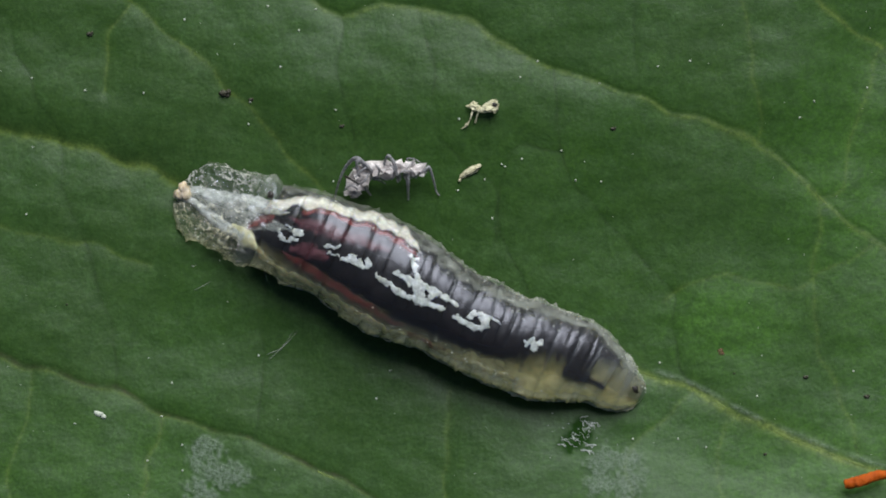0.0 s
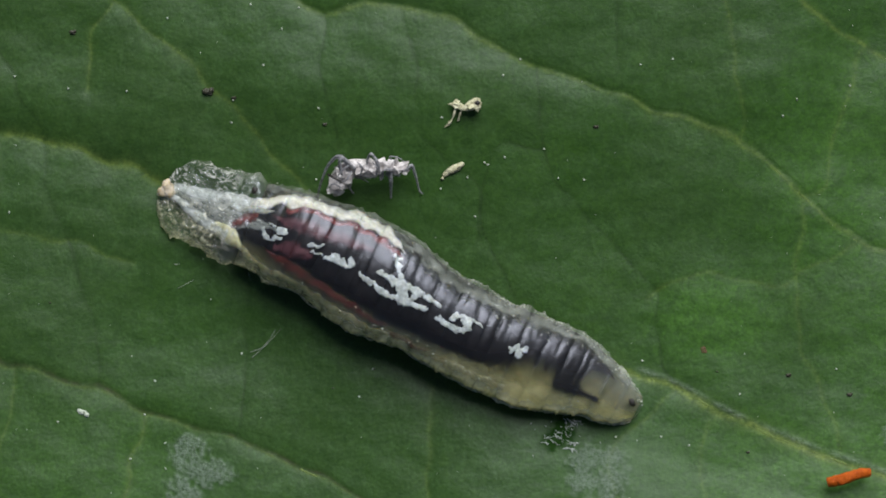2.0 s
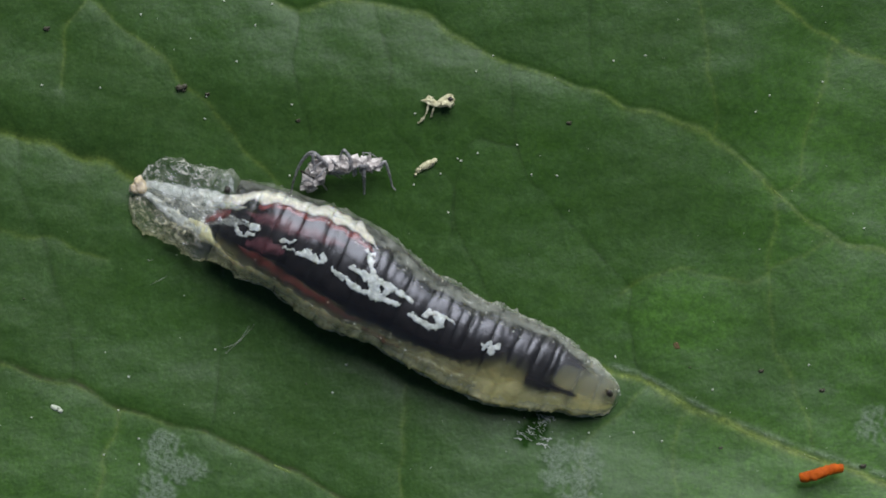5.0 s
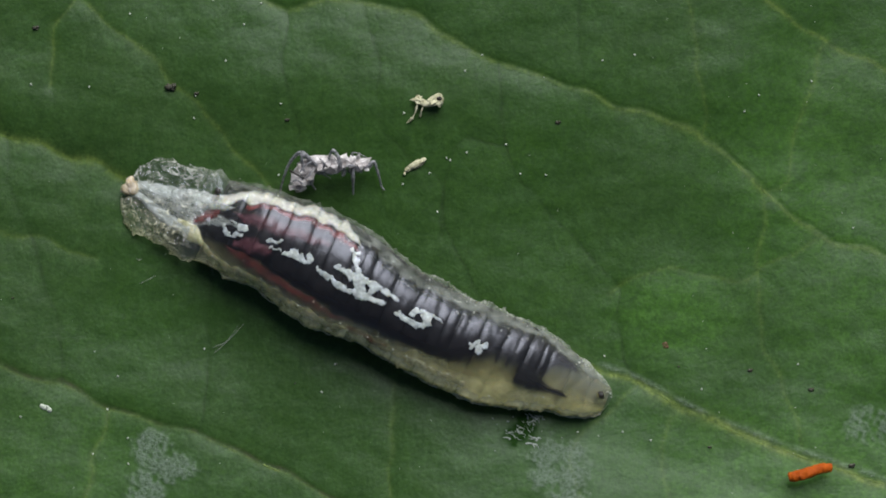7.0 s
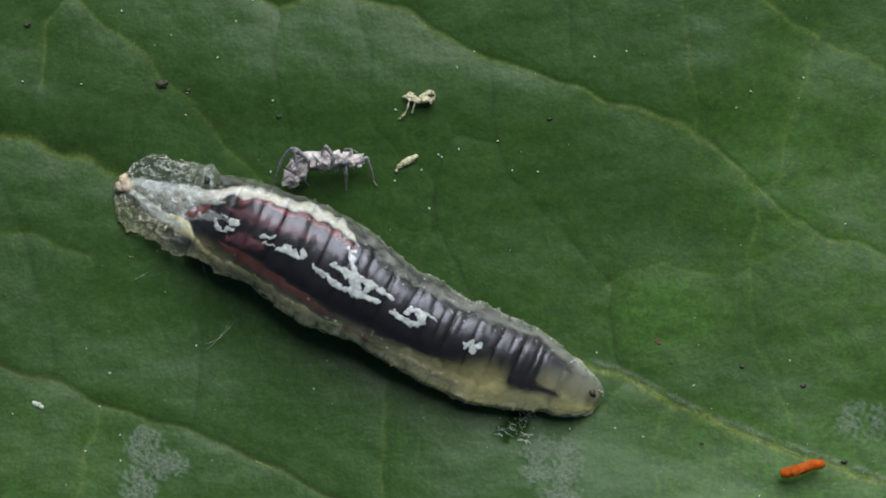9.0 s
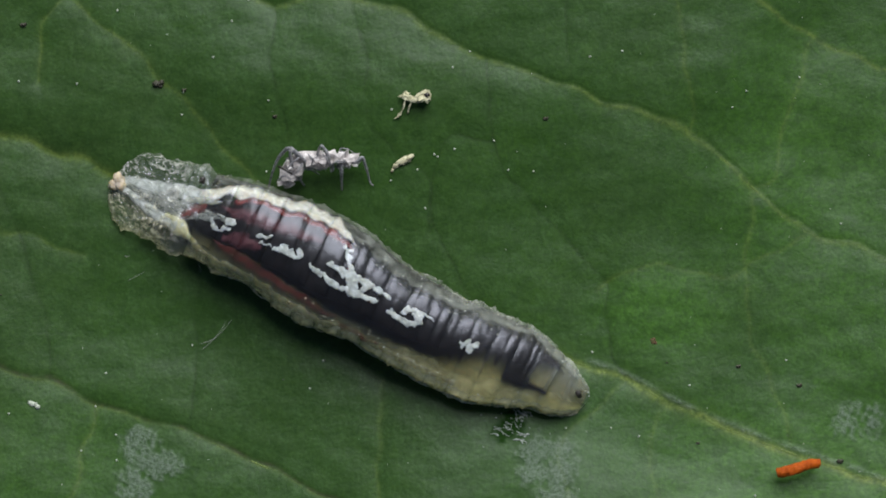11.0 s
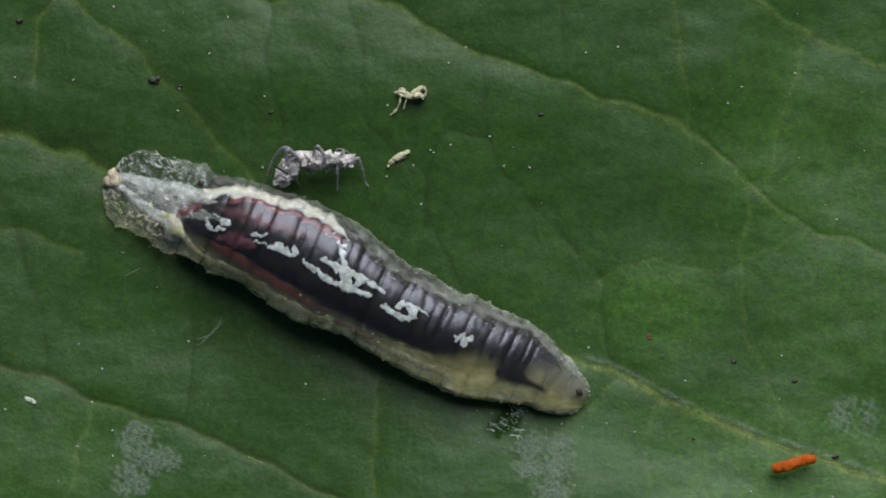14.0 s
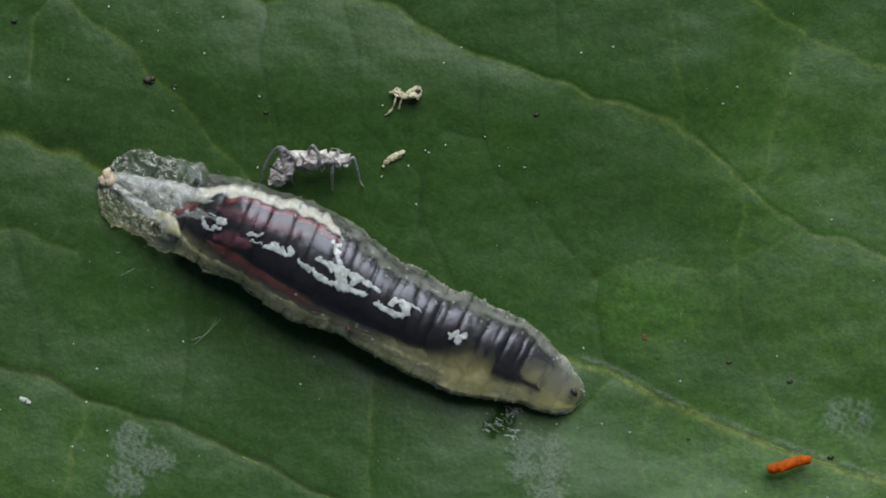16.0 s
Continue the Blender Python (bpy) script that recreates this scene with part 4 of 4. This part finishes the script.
def build_larva():
    larva = tagged(new("larva"), "translucent hoverfly larva with dark gut and white back marks", "larva")
    rng = random.Random(3)
    larva.matrix_basis = pose(TAIL[0] * MM, TAIL[1] * MM, -0.10 * MM, 0, 0, HEADING)
    for k in range(RINGS):
        s0, s1 = CUTS[k], CUTS[k + 1]
        s = (s0 + s1) / 2
        ring = part("body_segment", skin_ring(k), SKIN, larva)
        LARVA_RINGS.append((ring, s))
        lap = 0.03
        if s > 1.7:
            for gap, share in ((0.17, 0.995), (0.23, 0.98), (0.30, 0.96), (0.38, 0.94), (0.48, 0.91)):
                part("flesh", inner(max(1.6, s0 - 0.01), min(11.14, s1 + 0.01), lambda q: calm_side(LOWER, q) * share, lambda q: calm_side(UPPER, q) * share,
                                    gap * (1 if s < 10.4 else 0.6), 0.0, 0.06, shut=k in (3, RINGS - 1), open_floor=False), FLESH, ring, "cream translucent body wall")
        a, b = max(s0, 1.60), min(s1, 10.42)
        if b - a > 0.05:
            split = a + (b - a) * rng.uniform(0.3, 0.7)
            halves = [(a, b)] if rng.random() < 0.35 else [(a, split), (split, b)]
            for g0, g1 in halves:
                part("gut", inner(g0 - lap, g1 + lap, lambda q: lerp_table(GUT_LOWER, q), lambda q: lerp_table(GUT_UPPER, q),
                                  0.10, 0.30 if s < 3.5 else 0.18 if s < 5.0 else 0.10 if s < 8.0 else 0.02, 0.20, bulge=0.05, wobble=0.05, blur=gut_blur), GUT, ring, "blackish gut seen through the skin")
        if s > 2.0:
            # pale lumps put in for wet glints and small whitish specks on the flanks
            bm = bmesh.new()
            for _ in range(9 if s > 4.5 else 4):
                q, flank = rng.uniform(s0, s1), rng.choice((-1, 1, 1, -1 if 5.0 < s < 8.0 else 1))
                y = middle(q) + flank * half(q) * rng.uniform(0.55, 0.92)
                d = 0.005 + 0.013 * rng.random() ** 2
                add_lump(bm, (q, y, skin_top(q, y, 0.03)), (d * rng.uniform(0.8, 2.0), d, d * 0.6), 0.4, 1.5, 1, rng.uniform(0, 3))
            tagged(part("glint_specks", bm, GLINT, ring, "tiny pale specks in place of wet glints along the flanks"), kind="stuff")
        if s > 2.6:
            bm, trace = bmesh.new(), []
            for i in range(9):
                q = min(11.12, s0 + (s1 - s0) * i / 8)
                y = lerp_table(LOWER, q) - 0.02 + 0.05 * noise.noise(Vector((q * 2.6, 4.0, 1.0))) + 0.03 * noise.noise(Vector((q * 7.0, 2.0, 1.0)))
                trace.append((q, y, 0.46 * lerp_table(TALL, q) + 0.05 * noise.noise(Vector((q * 3.0, 8.0, 1.0)))))
            thick = 0.012 + 0.016 * max(0.0, min(1.0, (s - 5.5) / 2.5))
            add_tube(bm, trace, (thick, thick * 1.6, thick * 0.8, thick * 1.4, thick), 8, 0.6, 0.03, 0.9)
            part("rim_fold", bm, FOLD, ring, "pale translucent fold along the lower rim")
        for name, line, wide, material, gap, words in (
                ("fat_stripe", FAT_LINE, FAT_WIDE, FAT, 0.10, "cream white fat stripe"),
                ("fat_stripe", LOW_FAT_LINE, LOW_FAT_WIDE, FAT_YELLOW, 0.14, "yellowish fat stripe"),
                ("red_stripe", RED_LINE, RED_WIDE, RED, 0.055, "dark red stripe"),
                ("red_stripe", LOW_RED_LINE, LOW_RED_WIDE, RED_DEEP, 0.095, "dark red stripe"),
                ("tissue_veil", CLOUD_LINE, CLOUD_WIDE, CLOUD, 0.05, "wispy cloudy tissue along the flank"),
                ("red_stripe", [(1.62, -0.10), (1.78, 0.04), (2.02, 0.22)], [(1.62, 0.08), (1.78, 0.19), (2.02, 0.12)], RED, 0.06, "dark red spot"),
                ("red_stripe", [(2.60, -0.16), (2.95, -0.10), (3.4, -0.06)], [(2.60, 0.14), (2.95, 0.34), (3.4, 0.16)], STAIN, 0.096, "dark red stain on the gut"),
                ("red_stripe", [(2.35, 0.36), (3.0, 0.42), (3.6, 0.50), (4.5, 0.56)], [(2.35, 0.06), (3.0, 0.30), (3.6, 0.26), (4.5, 0.08)], STAIN, 0.094, "dark red stain on the gut"),
                ("red_stripe", [(5.5, -0.86), (6.0, -0.92), (6.4, -0.94)], [(5.5, 0.03), (6.0, 0.09), (6.4, 0.03)], RED_DEEP, 0.09, "dark red spot"),
                ("fat_stripe", [(1.5, 0.24), (1.9, 0.34), (2.3, 0.46)], [(1.5, 0.08), (1.9, 0.12), (2.3, 0.03)], FAT_SOFT, 0.07, "cream white fat patch"),
                ("fat_stripe", [(1.30, -0.24), (1.55, -0.30), (1.72, -0.36), (1.98, -0.50)], [(1.30, 0.05), (1.55, 0.17), (1.72, 0.20), (1.98, 0.05)], FAT_CREAM, 0.08, "yellowish cream fat patch"),
                ("gut", SPIKE_LINE, SPIKE_WIDE, GUT, 0.10, "dark pointed end of the gut"),
                ("tissue_veil", VEIL_LINE, VEIL_WIDE, VEIL, 0.085, "cloudy grey tissue inside the tail"),
                ("breathing_tube", TRUNK_LINE, TRUNK_WIDE, TUBE, 0.08, "whitish breathing tube inside the tail"),
                ("breathing_tube", LOW_TRUNK_LINE, LOW_TRUNK_WIDE, TUBE, 0.08, "whitish breathing tube inside the tail")):
            a, b = max(s0, line[0][0]), min(s1, line[-1][0])
            if b - a > 0.05:
                low, high = stripe(line, wide)
                part(name, inner(a - 0.02, b + 0.02, low, high, gap, 0.0 if line is SPIKE_LINE else 0.05, 0.30 if a > 1.3 else 0.14, blur=BLURS.get(words), across=12, wobble=0.13 if line in (FAT_LINE, RED_LINE) else 0.09), material, ring, words)

    def ring_at(s):
        return min(LARVA_RINGS, key=lambda r: abs(r[1] - s))[0]

    for strokes in MARKS:
        part("back_mark", mark_patch(strokes), WHITE, ring_at(strokes[0][0][len(strokes[0][0]) // 2][0]), "opaque white mark along the back")
    bm = bmesh.new()
    add_lump(bm, (0.02, 0.08, 0.34), (0.10, 0.14, 0.09), 0.35, 1.1, 3, 0.4)
    add_lump(bm, (-0.01, -0.06, 0.32), (0.11, 0.14, 0.09), 0.35, 1.1, 3, -0.3)
    add_lump(bm, (0.08, 0.0, 0.33), (0.15, 0.15, 0.09), 0.35, 1.1, 3)
    part("spiracle", bm, BROWN, LARVA_RINGS[0][0], "pale brown breathing horn at the tail")
    bm = bmesh.new()
    add_tube(bm, [(10.93, 0.02, 0.82), (10.98, -0.05, 0.82), (11.04, -0.06, 0.78)], (0.05, 0.07, 0.03), 8, 0.6, 0.03, 0.6)
    part("mouth_hook", bm, BLACK, ring_at(10.9), "black mouth hook")
    bm = bmesh.new()
    add_lump(bm, (1.82, 0.65, skin_top(1.82, 0.65) + 0.09), (0.065, 0.085, 0.05), 0.5, 2.0)
    return part("dirt_grain", bm, BLACK, ring_at(1.82), "black grain of dirt stuck on the skin")


DIRT = build_larva()

# ---- the cast skin of an aphid ----
def on_leaf(x, y, up=0.0):
    return (x, y, leaf_height(x, y) + up)


def build_cast_skin():
    home = Vector((*(-1.25, 1.51), 0))
    home.z = leaf_height(home.x, home.y)
    skin = tagged(new("aphid_skin"), "shrivelled whitish cast aphid skin on smoky grey legs", "insect skin")

    def local(x, y, z):
        return (x - home.x, y - home.y, z)

    def shell(name, lumps, label=""):
        bm = bmesh.new()
        for (x, y), size, z, turn in lumps:
            add_lump(bm, local(x, y, z), size, 1.25, 2.6, 2, turn)
        return part(name, bm, PAPER, skin, label, smooth=False)

    shell("abdomen", [((-1.68, 1.54), (0.25, 0.19, 0.17), 0.42, 0.92), ((-1.80, 1.36), (0.23, 0.17, 0.16), 0.34, 0.7), ((-1.90, 1.22), (0.14, 0.10, 0.10), 0.24, 0.5)], "crumpled papery abdomen")
    shell("thorax", [((-1.32, 1.70), (0.34, 0.15, 0.16), 0.50, -0.12), ((-0.98, 1.68), (0.28, 0.16, 0.15), 0.47, 0.1)])
    shell("head", [((-0.66, 1.68), (0.19, 0.13, 0.12), 0.44, 0.2), ((-0.50, 1.63), (0.10, 0.07, 0.08), 0.40, -0.3)])
    for k, (x, y) in enumerate(((-1.24, 1.50), (-1.08, 1.53), (-0.93, 1.50), (-0.80, 1.54), (-0.62, 1.54), (-1.42, 1.50))):
        bm = bmesh.new()
        add_lump(bm, local(x, y, 0.34), (0.09, 0.05, 0.06), 0.9, 2.2, 2, k * 0.7)
        part("leg_stub", bm, SMOKE, skin, smooth=False)

    def leg(points, r):
        bm = bmesh.new()
        add_tube(bm, [local(x, y, z) for (x, y), z in points], (r, r * 1.05, r * 0.85, r * 0.62, r * 0.5), 8, 1.0, 0.03, 0.4)
        part("leg", bm, SMOKE, skin)

    leg([((-1.49, 1.62), 0.55), ((-1.67, 1.81), 0.75), ((-1.85, 1.91), 0.78), ((-2.06, 1.72), 0.55), ((-2.21, 1.39), 0.3), ((-2.30, 1.07), 0.04)], 0.040)
    leg([((-1.58, 1.67), 0.60), ((-1.80, 1.86), 0.80), ((-1.78, 1.57), 0.62), ((-1.67, 1.33), 0.35), ((-1.54, 1.14), 0.04)], 0.038)
    leg([((-0.98, 1.55), 0.60), ((-1.03, 1.79), 0.78), ((-1.15, 1.96), 0.82), ((-1.22, 1.86), 0.72), ((-1.27, 1.67), 0.62)], 0.042)
    leg([((-0.74, 1.60), 0.45), ((-0.74, 1.43), 0.40), ((-0.74, 1.24), 0.22), ((-0.74, 1.04), 0.04)], 0.042)
    leg([((-0.55, 1.60), 0.42), ((-0.41, 1.64), 0.48), ((-0.30, 1.72), 0.48), ((-0.20, 1.45), 0.28), ((-0.14, 1.21), 0.08), ((-0.07, 1.13), 0.04)], 0.036)
    leg([((-1.46, 1.55), 0.42), ((-1.39, 1.48), 0.35), ((-1.32, 1.43), 0.2), ((-1.22, 1.38), 0.05)], 0.026)
    for points in ([((-1.87, 1.48), 0.62), ((-1.73, 1.64), 0.68), ((-1.61, 1.72), 0.66)], [((-1.82, 1.33), 0.52), ((-1.66, 1.43), 0.62), ((-1.56, 1.60), 0.62)], [((-1.44, 1.79), 0.68), ((-1.34, 1.67), 0.68), ((-1.37, 1.55), 0.55)],
                   [((-1.13, 1.79), 0.66), ((-1.03, 1.67), 0.66), ((-1.06, 1.52), 0.5)], [((-0.94, 1.57), 0.60), ((-0.82, 1.64), 0.62), ((-0.67, 1.62), 0.58)], [((-2.09, 1.24), 0.42), ((-1.94, 1.33), 0.50), ((-1.80, 1.26), 0.42)]):
        bm = bmesh.new()
        add_tube(bm, [local(x, y, z + 0.10) for (x, y), z in points], (0.010, 0.022, 0.014), 6, 0.7, 0.03, 0.5)
        part("seam", bm, SMOKE, skin, "smoky seam across the crumpled skin")
    for points in ([((-0.65, 1.79), 0.52), ((-0.77, 1.90), 0.60), ((-0.62, 1.90), 0.62), ((-0.46, 1.81), 0.60)], [((-0.53, 1.67), 0.44), ((-0.38, 1.62), 0.40), ((-0.26, 1.74), 0.42)]):
        bm = bmesh.new()
        add_tube(bm, [local(x, y, z) for (x, y), z in points], (0.016, 0.012, 0.010), 6, 1.0, 0.03)
        part("antenna", bm, SMOKE, skin)
    bm = bmesh.new()
    add_tube(bm, [local(x, y, z) for (x, y), z in [((-2.06, 1.53), 0.62), ((-1.94, 1.46), 0.72), ((-1.77, 1.37), 0.72)]], (0.03, 0.022, 0.03), 8, 1.0, 0.03)
    part("cornicle", bm, BLACK, skin, "dark horn on the abdomen")
    return skin, home


CAST_SKIN, CAST_HOME = build_cast_skin()


# ---- crumbs on the leaf ----
def crumb(name, place, lumps, material, label, category, group="", turn=0.0, sink=0.3):
    """A crumb of a few joined lumps (x, y, half sizes) that lies on the leaf."""
    x, y = place
    bm = bmesh.new()
    for dx, dy, size in lumps:
        add_lump(bm, (dx, dy, size[2] * (1 - sink)), size, 0.7, 2.0, 2, turn)
    ob = part(name, bm, material)
    ob.matrix_basis = pose(x * MM, y * MM, leaf_height(x, y) * MM)
    return tagged(ob, label, category, group)


def build_husk():
    x, y = (0.85, 2.95)
    husk = tagged(new("insect_husk"), "tiny pale yellow husk of an insect with thin legs", "husk")
    husk.matrix_basis = pose(x * MM, y * MM, leaf_height(x, y) * MM)
    bm = bmesh.new()
    for dx, dy, size, turn in ((-0.16, 0.04, (0.15, 0.07, 0.06), -0.3), (0.0, 0.0, (0.16, 0.06, 0.06), 0.1), (0.15, 0.08, (0.19, 0.11, 0.09), 0.5), (0.23, 0.05, (0.09, 0.12, 0.08), 0.2), (-0.20, 0.13, (0.05, 0.06, 0.04), 0.6)):
        add_lump(bm, (dx, dy, 0.14), size, 0.9, 2.0, 2, turn)
    part("body", bm, HUSK, husk, smooth=False)
    for line in ([(-0.22, 0.02, 0.12), (-0.26, -0.14, 0.12), (-0.33, -0.30, 0.06), (-0.46, -0.41, 0.02)], [(-0.10, -0.05, 0.12), (-0.14, -0.16, 0.1), (-0.18, -0.29, 0.02)]):
        bm = bmesh.new()
        add_tube(bm, line, (0.012, 0.020, 0.012, 0.024, 0.010), 6, 0.7, 0.03, 1.1)
        part("leg", bm, HUSK, husk)
    bm = bmesh.new()
    add_lump(bm, (0.24, 0.10, 0.21), (0.065, 0.05, 0.05), 0.5)
    part("eye", bm, BLACK, husk, "dark eye spot")


build_husk()
crumb("plant_crumb", (0.58, 1.66), [(0.0, 0.0, (0.18, 0.075, 0.06)), (0.14, 0.08, (0.11, 0.055, 0.05)), (-0.14, -0.09, (0.09, 0.05, 0.04)), (-0.23, -0.20, (0.032, 0.032, 0.035))], HUSK, "pale yellow elongated crumb on the leaf", "crumb", turn=0.45)
crumb("skin_flake", (-7.25, -3.53), [(-0.06, 0.03, (0.08, 0.05, 0.02)), (0.06, -0.03, (0.06, 0.05, 0.02)), (0.02, 0.03, (0.05, 0.03, 0.02))], POLLEN, "white flake of shed skin on the leaf", "flake", turn=-0.4)
for place, r in (((-4.61, 3.29), 0.12), ((-4.07, 3.16), 0.05), ((-7.49, 4.55), 0.07), ((-2.14, 2.60), 0.05), ((7.72, -2.71), 0.055), ((9.02, -3.12), 0.06), ((3.61, 2.56), 0.055), ((-1.10, -2.58), 0.03), ((9.88, -4.73), 0.07), ((6.85, -4.34), 0.04), ((-7.97, -1.19), 0.025), ((-1.97, -2.99), 0.022), ((6.19, -2.63), 0.025)):
    crumb("frass_grain", place, [(-r * 0.3, 0, (r * 0.8, r * 0.5, r * 0.5)), (r * 0.5, r * 0.3, (r * 0.5, r * 0.45, r * 0.5)), (r * 0.3, -r * 0.35, (r * 0.4, r * 0.3, r * 0.3)), (-r * 0.5, r * 0.4, (r * 0.25, r * 0.25, r * 0.3))], FRASS, "dark brown grain of frass on the leaf", "frass", "frass grains on the leaf")

GRAINS = [(4.55, 3.88), (9.05, 3.46), (0.34, 2.75), (0.88, 1.48), (-7.80, -3.71), (6.67, -3.11), (4.61, -2.41), (8.74, -2.58), (4.99, -4.01), (9.79, -5.57), (8.05, -5.45), (-4.09, 3.11),
          (5.59, -4.19), (1.24, 1.80), (1.31, 1.75), (1.67, 1.91), (2.51, 2.09), (2.81, 1.47), (3.35, 1.44), (0.31, 1.24), (1.05, 0.65), (2.00, 3.99), (1.63, 3.65), (-2.28, 2.94),
          (-2.33, 1.43), (5.24, 4.00), (7.59, 2.81), (7.89, 3.16), (9.93, 0.33), (-5.49, 4.85), (-7.59, 3.35), (-6.35, 3.30), (-4.13, 2.64), (-3.45, 3.85), (-3.72, 5.14), (-2.70, 5.08),
          (-3.06, 4.63), (-8.73, 3.61), (-8.84, 0.72), (-5.96, -3.56), (-5.52, -4.16), (-5.51, -4.70), (-6.26, -4.50), (-3.91, -2.27), (-5.74, -2.85), (-1.12, -2.58), (-1.41, -3.17),
          (4.03, -4.02)]
grain = None
for k, (x, y) in enumerate(GRAINS):
    if grain is None:
        grain = crumb("pollen_grain", (x, y), [(0, 0, (0.023, 0.016, 0.016)), (0.013, 0.011, (0.014, 0.011, 0.011))], POLLEN, "white pollen grain on the leaf", "pollen", "pollen grains on the leaf")
    else:
        copy_thing(grain, pose(x * MM, y * MM, leaf_height(x, y) * MM, 0, 0, k * 77))


def build_dust():
    """Countless finer grains strewn over the leaf."""
    rng = random.Random(4)
    bm = bmesh.new()
    spots = [(rng.uniform(-9.6, 11.2), rng.uniform(-5.8, 5.6)) for _ in range(110)]
    h = leaf_fields(np.array([p[0] for p in spots]), np.array([p[1] for p in spots]))[0]
    for (x, y), z in zip(spots, h):
        r = rng.uniform(0.005, 0.012)
        add_lump(bm, (x, y, z + r * 0.5), (r * rng.uniform(0.7, 1.6), r, r), 0.3, 1.5, 1, rng.uniform(0, 3))
    tagged(part("dust", bm, POLLEN), "fine pale dust strewn over the leaf", "dust", kind="stuff")


build_dust()
crumb("rust_spot", (5.90, -2.17), [(0, 0, (0.06, 0.07, 0.006)), (0.05, -0.04, (0.03, 0.03, 0.005))], RUST, "small rust brown spot on the yellowish patch", "spot")


def fibre(lines, label):
    bm = bmesh.new()
    for line in lines:
        add_tube(bm, [on_leaf(x, y, up) for (x, y), up in line], (0.006, 0.009, 0.007, 0.003), 6, 1.0, 0.06)
    tagged(part("hair", bm, HAIR), label, "hair", "loose hairs on the leaf")


fibre([[((-3.70, -2.36), 0.02), ((-3.53, -2.21), 0.05), ((-3.31, -2.00), 0.09), ((-3.17, -1.85), 0.05), ((-3.07, -1.72), 0.02)], [((-3.74, -2.24), 0.02), ((-3.50, -2.15), 0.05), ((-3.35, -2.05), 0.05)], [((-3.47, -2.15), 0.03), ((-3.29, -1.93), 0.06), ((-3.18, -1.74), 0.02)]], "pale fine hairs lying crossed on the leaf")
fibre([[((-5.27, -0.88), 0.02), ((-5.09, -0.79), 0.06), ((-4.93, -0.70), 0.02)]], "short pale hair on the leaf")
fibre([[((-5.35, -0.35), 0.02), ((-5.29, -0.38), 0.04), ((-5.23, -0.35), 0.02)]], "short pale hair on the leaf")
fibre([[((-3.77, -0.49), 0.3), ((-3.73, -0.64), 0.2), ((-3.70, -0.74), 0.02)]], "smoky bristle beside the larva")


def build_orange():
    x, y = (8.95, -4.86)
    bm = bmesh.new()
    add_tube(bm, [(-0.44, -0.10, 0.30), (-0.25, -0.06, 0.36), (-0.02, 0.0, 0.38), (0.22, 0.09, 0.34), (0.46, 0.10, 0.22)], (0.10, 0.12, 0.115, 0.105, 0.09), 18, 0.75, 0.03, 0.22)
    ob = part("orange_flake", bm, ORANGE)
    ob.matrix_basis = pose(x * MM, y * MM, leaf_height(x, y) * MM)
    tagged(ob, "curled bright orange shred lying across the leaf's midrib", "flake")


build_orange()


def build_film():
    """A dried slime film with raised whitish flecks."""
    rng = random.Random(9)
    bm = bmesh.new()
    cx, cy = (2.95, -3.97)
    for _ in range(30):
        home = rng.choice(((0.16, 0.20), (0.10, 0.24), (-0.30, -0.16), (0.05, -0.22), (-0.10, 0.0)))
        x, y = cx + home[0] + rng.gauss(0, 0.10), cy + home[1] + rng.gauss(0.0, 0.09)
        a, reach = rng.gauss(-0.7, 0.7), rng.uniform(0.03, 0.10)
        line = [on_leaf(x + math.cos(a) * reach * k + rng.gauss(0, 0.02), y + math.sin(a) * reach * k + rng.gauss(0, 0.02), 0.012) for k in (-1, -0.4, 0.3, 1)]
        r = rng.uniform(0.005, 0.014)
        add_tube(bm, line, (r * 0.3, r, r * 1.4, r * 0.4), 6, 0.5, 0.03, 0.9)
    for _ in range(26):
        x, y = cx + rng.gauss(0, 0.28), cy + rng.gauss(0.0, 0.22)
        r = rng.uniform(0.006, 0.016)
        add_lump(bm, (x, y, leaf_height(x, y) + r * 0.3), (r * rng.uniform(1, 2.2), r, r * 0.6), 0.6, 1.5, 1, rng.uniform(-0.9, 0.2))
    tagged(part("dried_slime", bm, SLIME), "dried whitish slime flecks on the leaf", "slime", kind="stuff")


build_film()


# ---- what moves ----
def motions():
    for ring, s in LARVA_RINGS:
        walk(ring, [(t, ring_pose(s, t)) for t in BEATS])
    # the skin near the tail swells and carries the grain of dirt
    swell = [(0, -0.02, 0.02), (0.5, -0.02, 0.03), (1, -0.08, 0.09), (2, -0.04, 0.07), (3, -0.06, 0.0), (3.5, -0.06, 0.09), (4, -0.05, 0.06), (6.5, 0.02, 0.0), (8, 0, 0.02), (8.5, -0.10, 0.12), (9, -0.06, 0.09), (11.5, -0.07, 0.09), (12.5, -0.03, 0.07), (13, -0.06, 0.14), (13.5, 0, 0.03), (16, 0, 0.04)]
    walk(DIRT, [(t, pose(x * MM, y * MM, 0)) for t, x, y in swell])
    # the larva nudges the cast skin
    h = CAST_HOME * MM
    nudges = [(0, 0, 0.0, 0), (6.5, 0, -0.01, 0), (8, 0.0, -0.03, 0), (8.5, 0.02, 0.0, 0), (13.4, 0.01, 0.0, 0), (14, 0.01, -0.085, -1), (16, 0.01, -0.075, -1)]
    walk(CAST_SKIN, [(t, Matrix.Translation(h + Vector((x, y, 0)) * MM) @ pose(0, 0, 0, 0, 0, r)) for t, x, y, r in nudges])


motions()
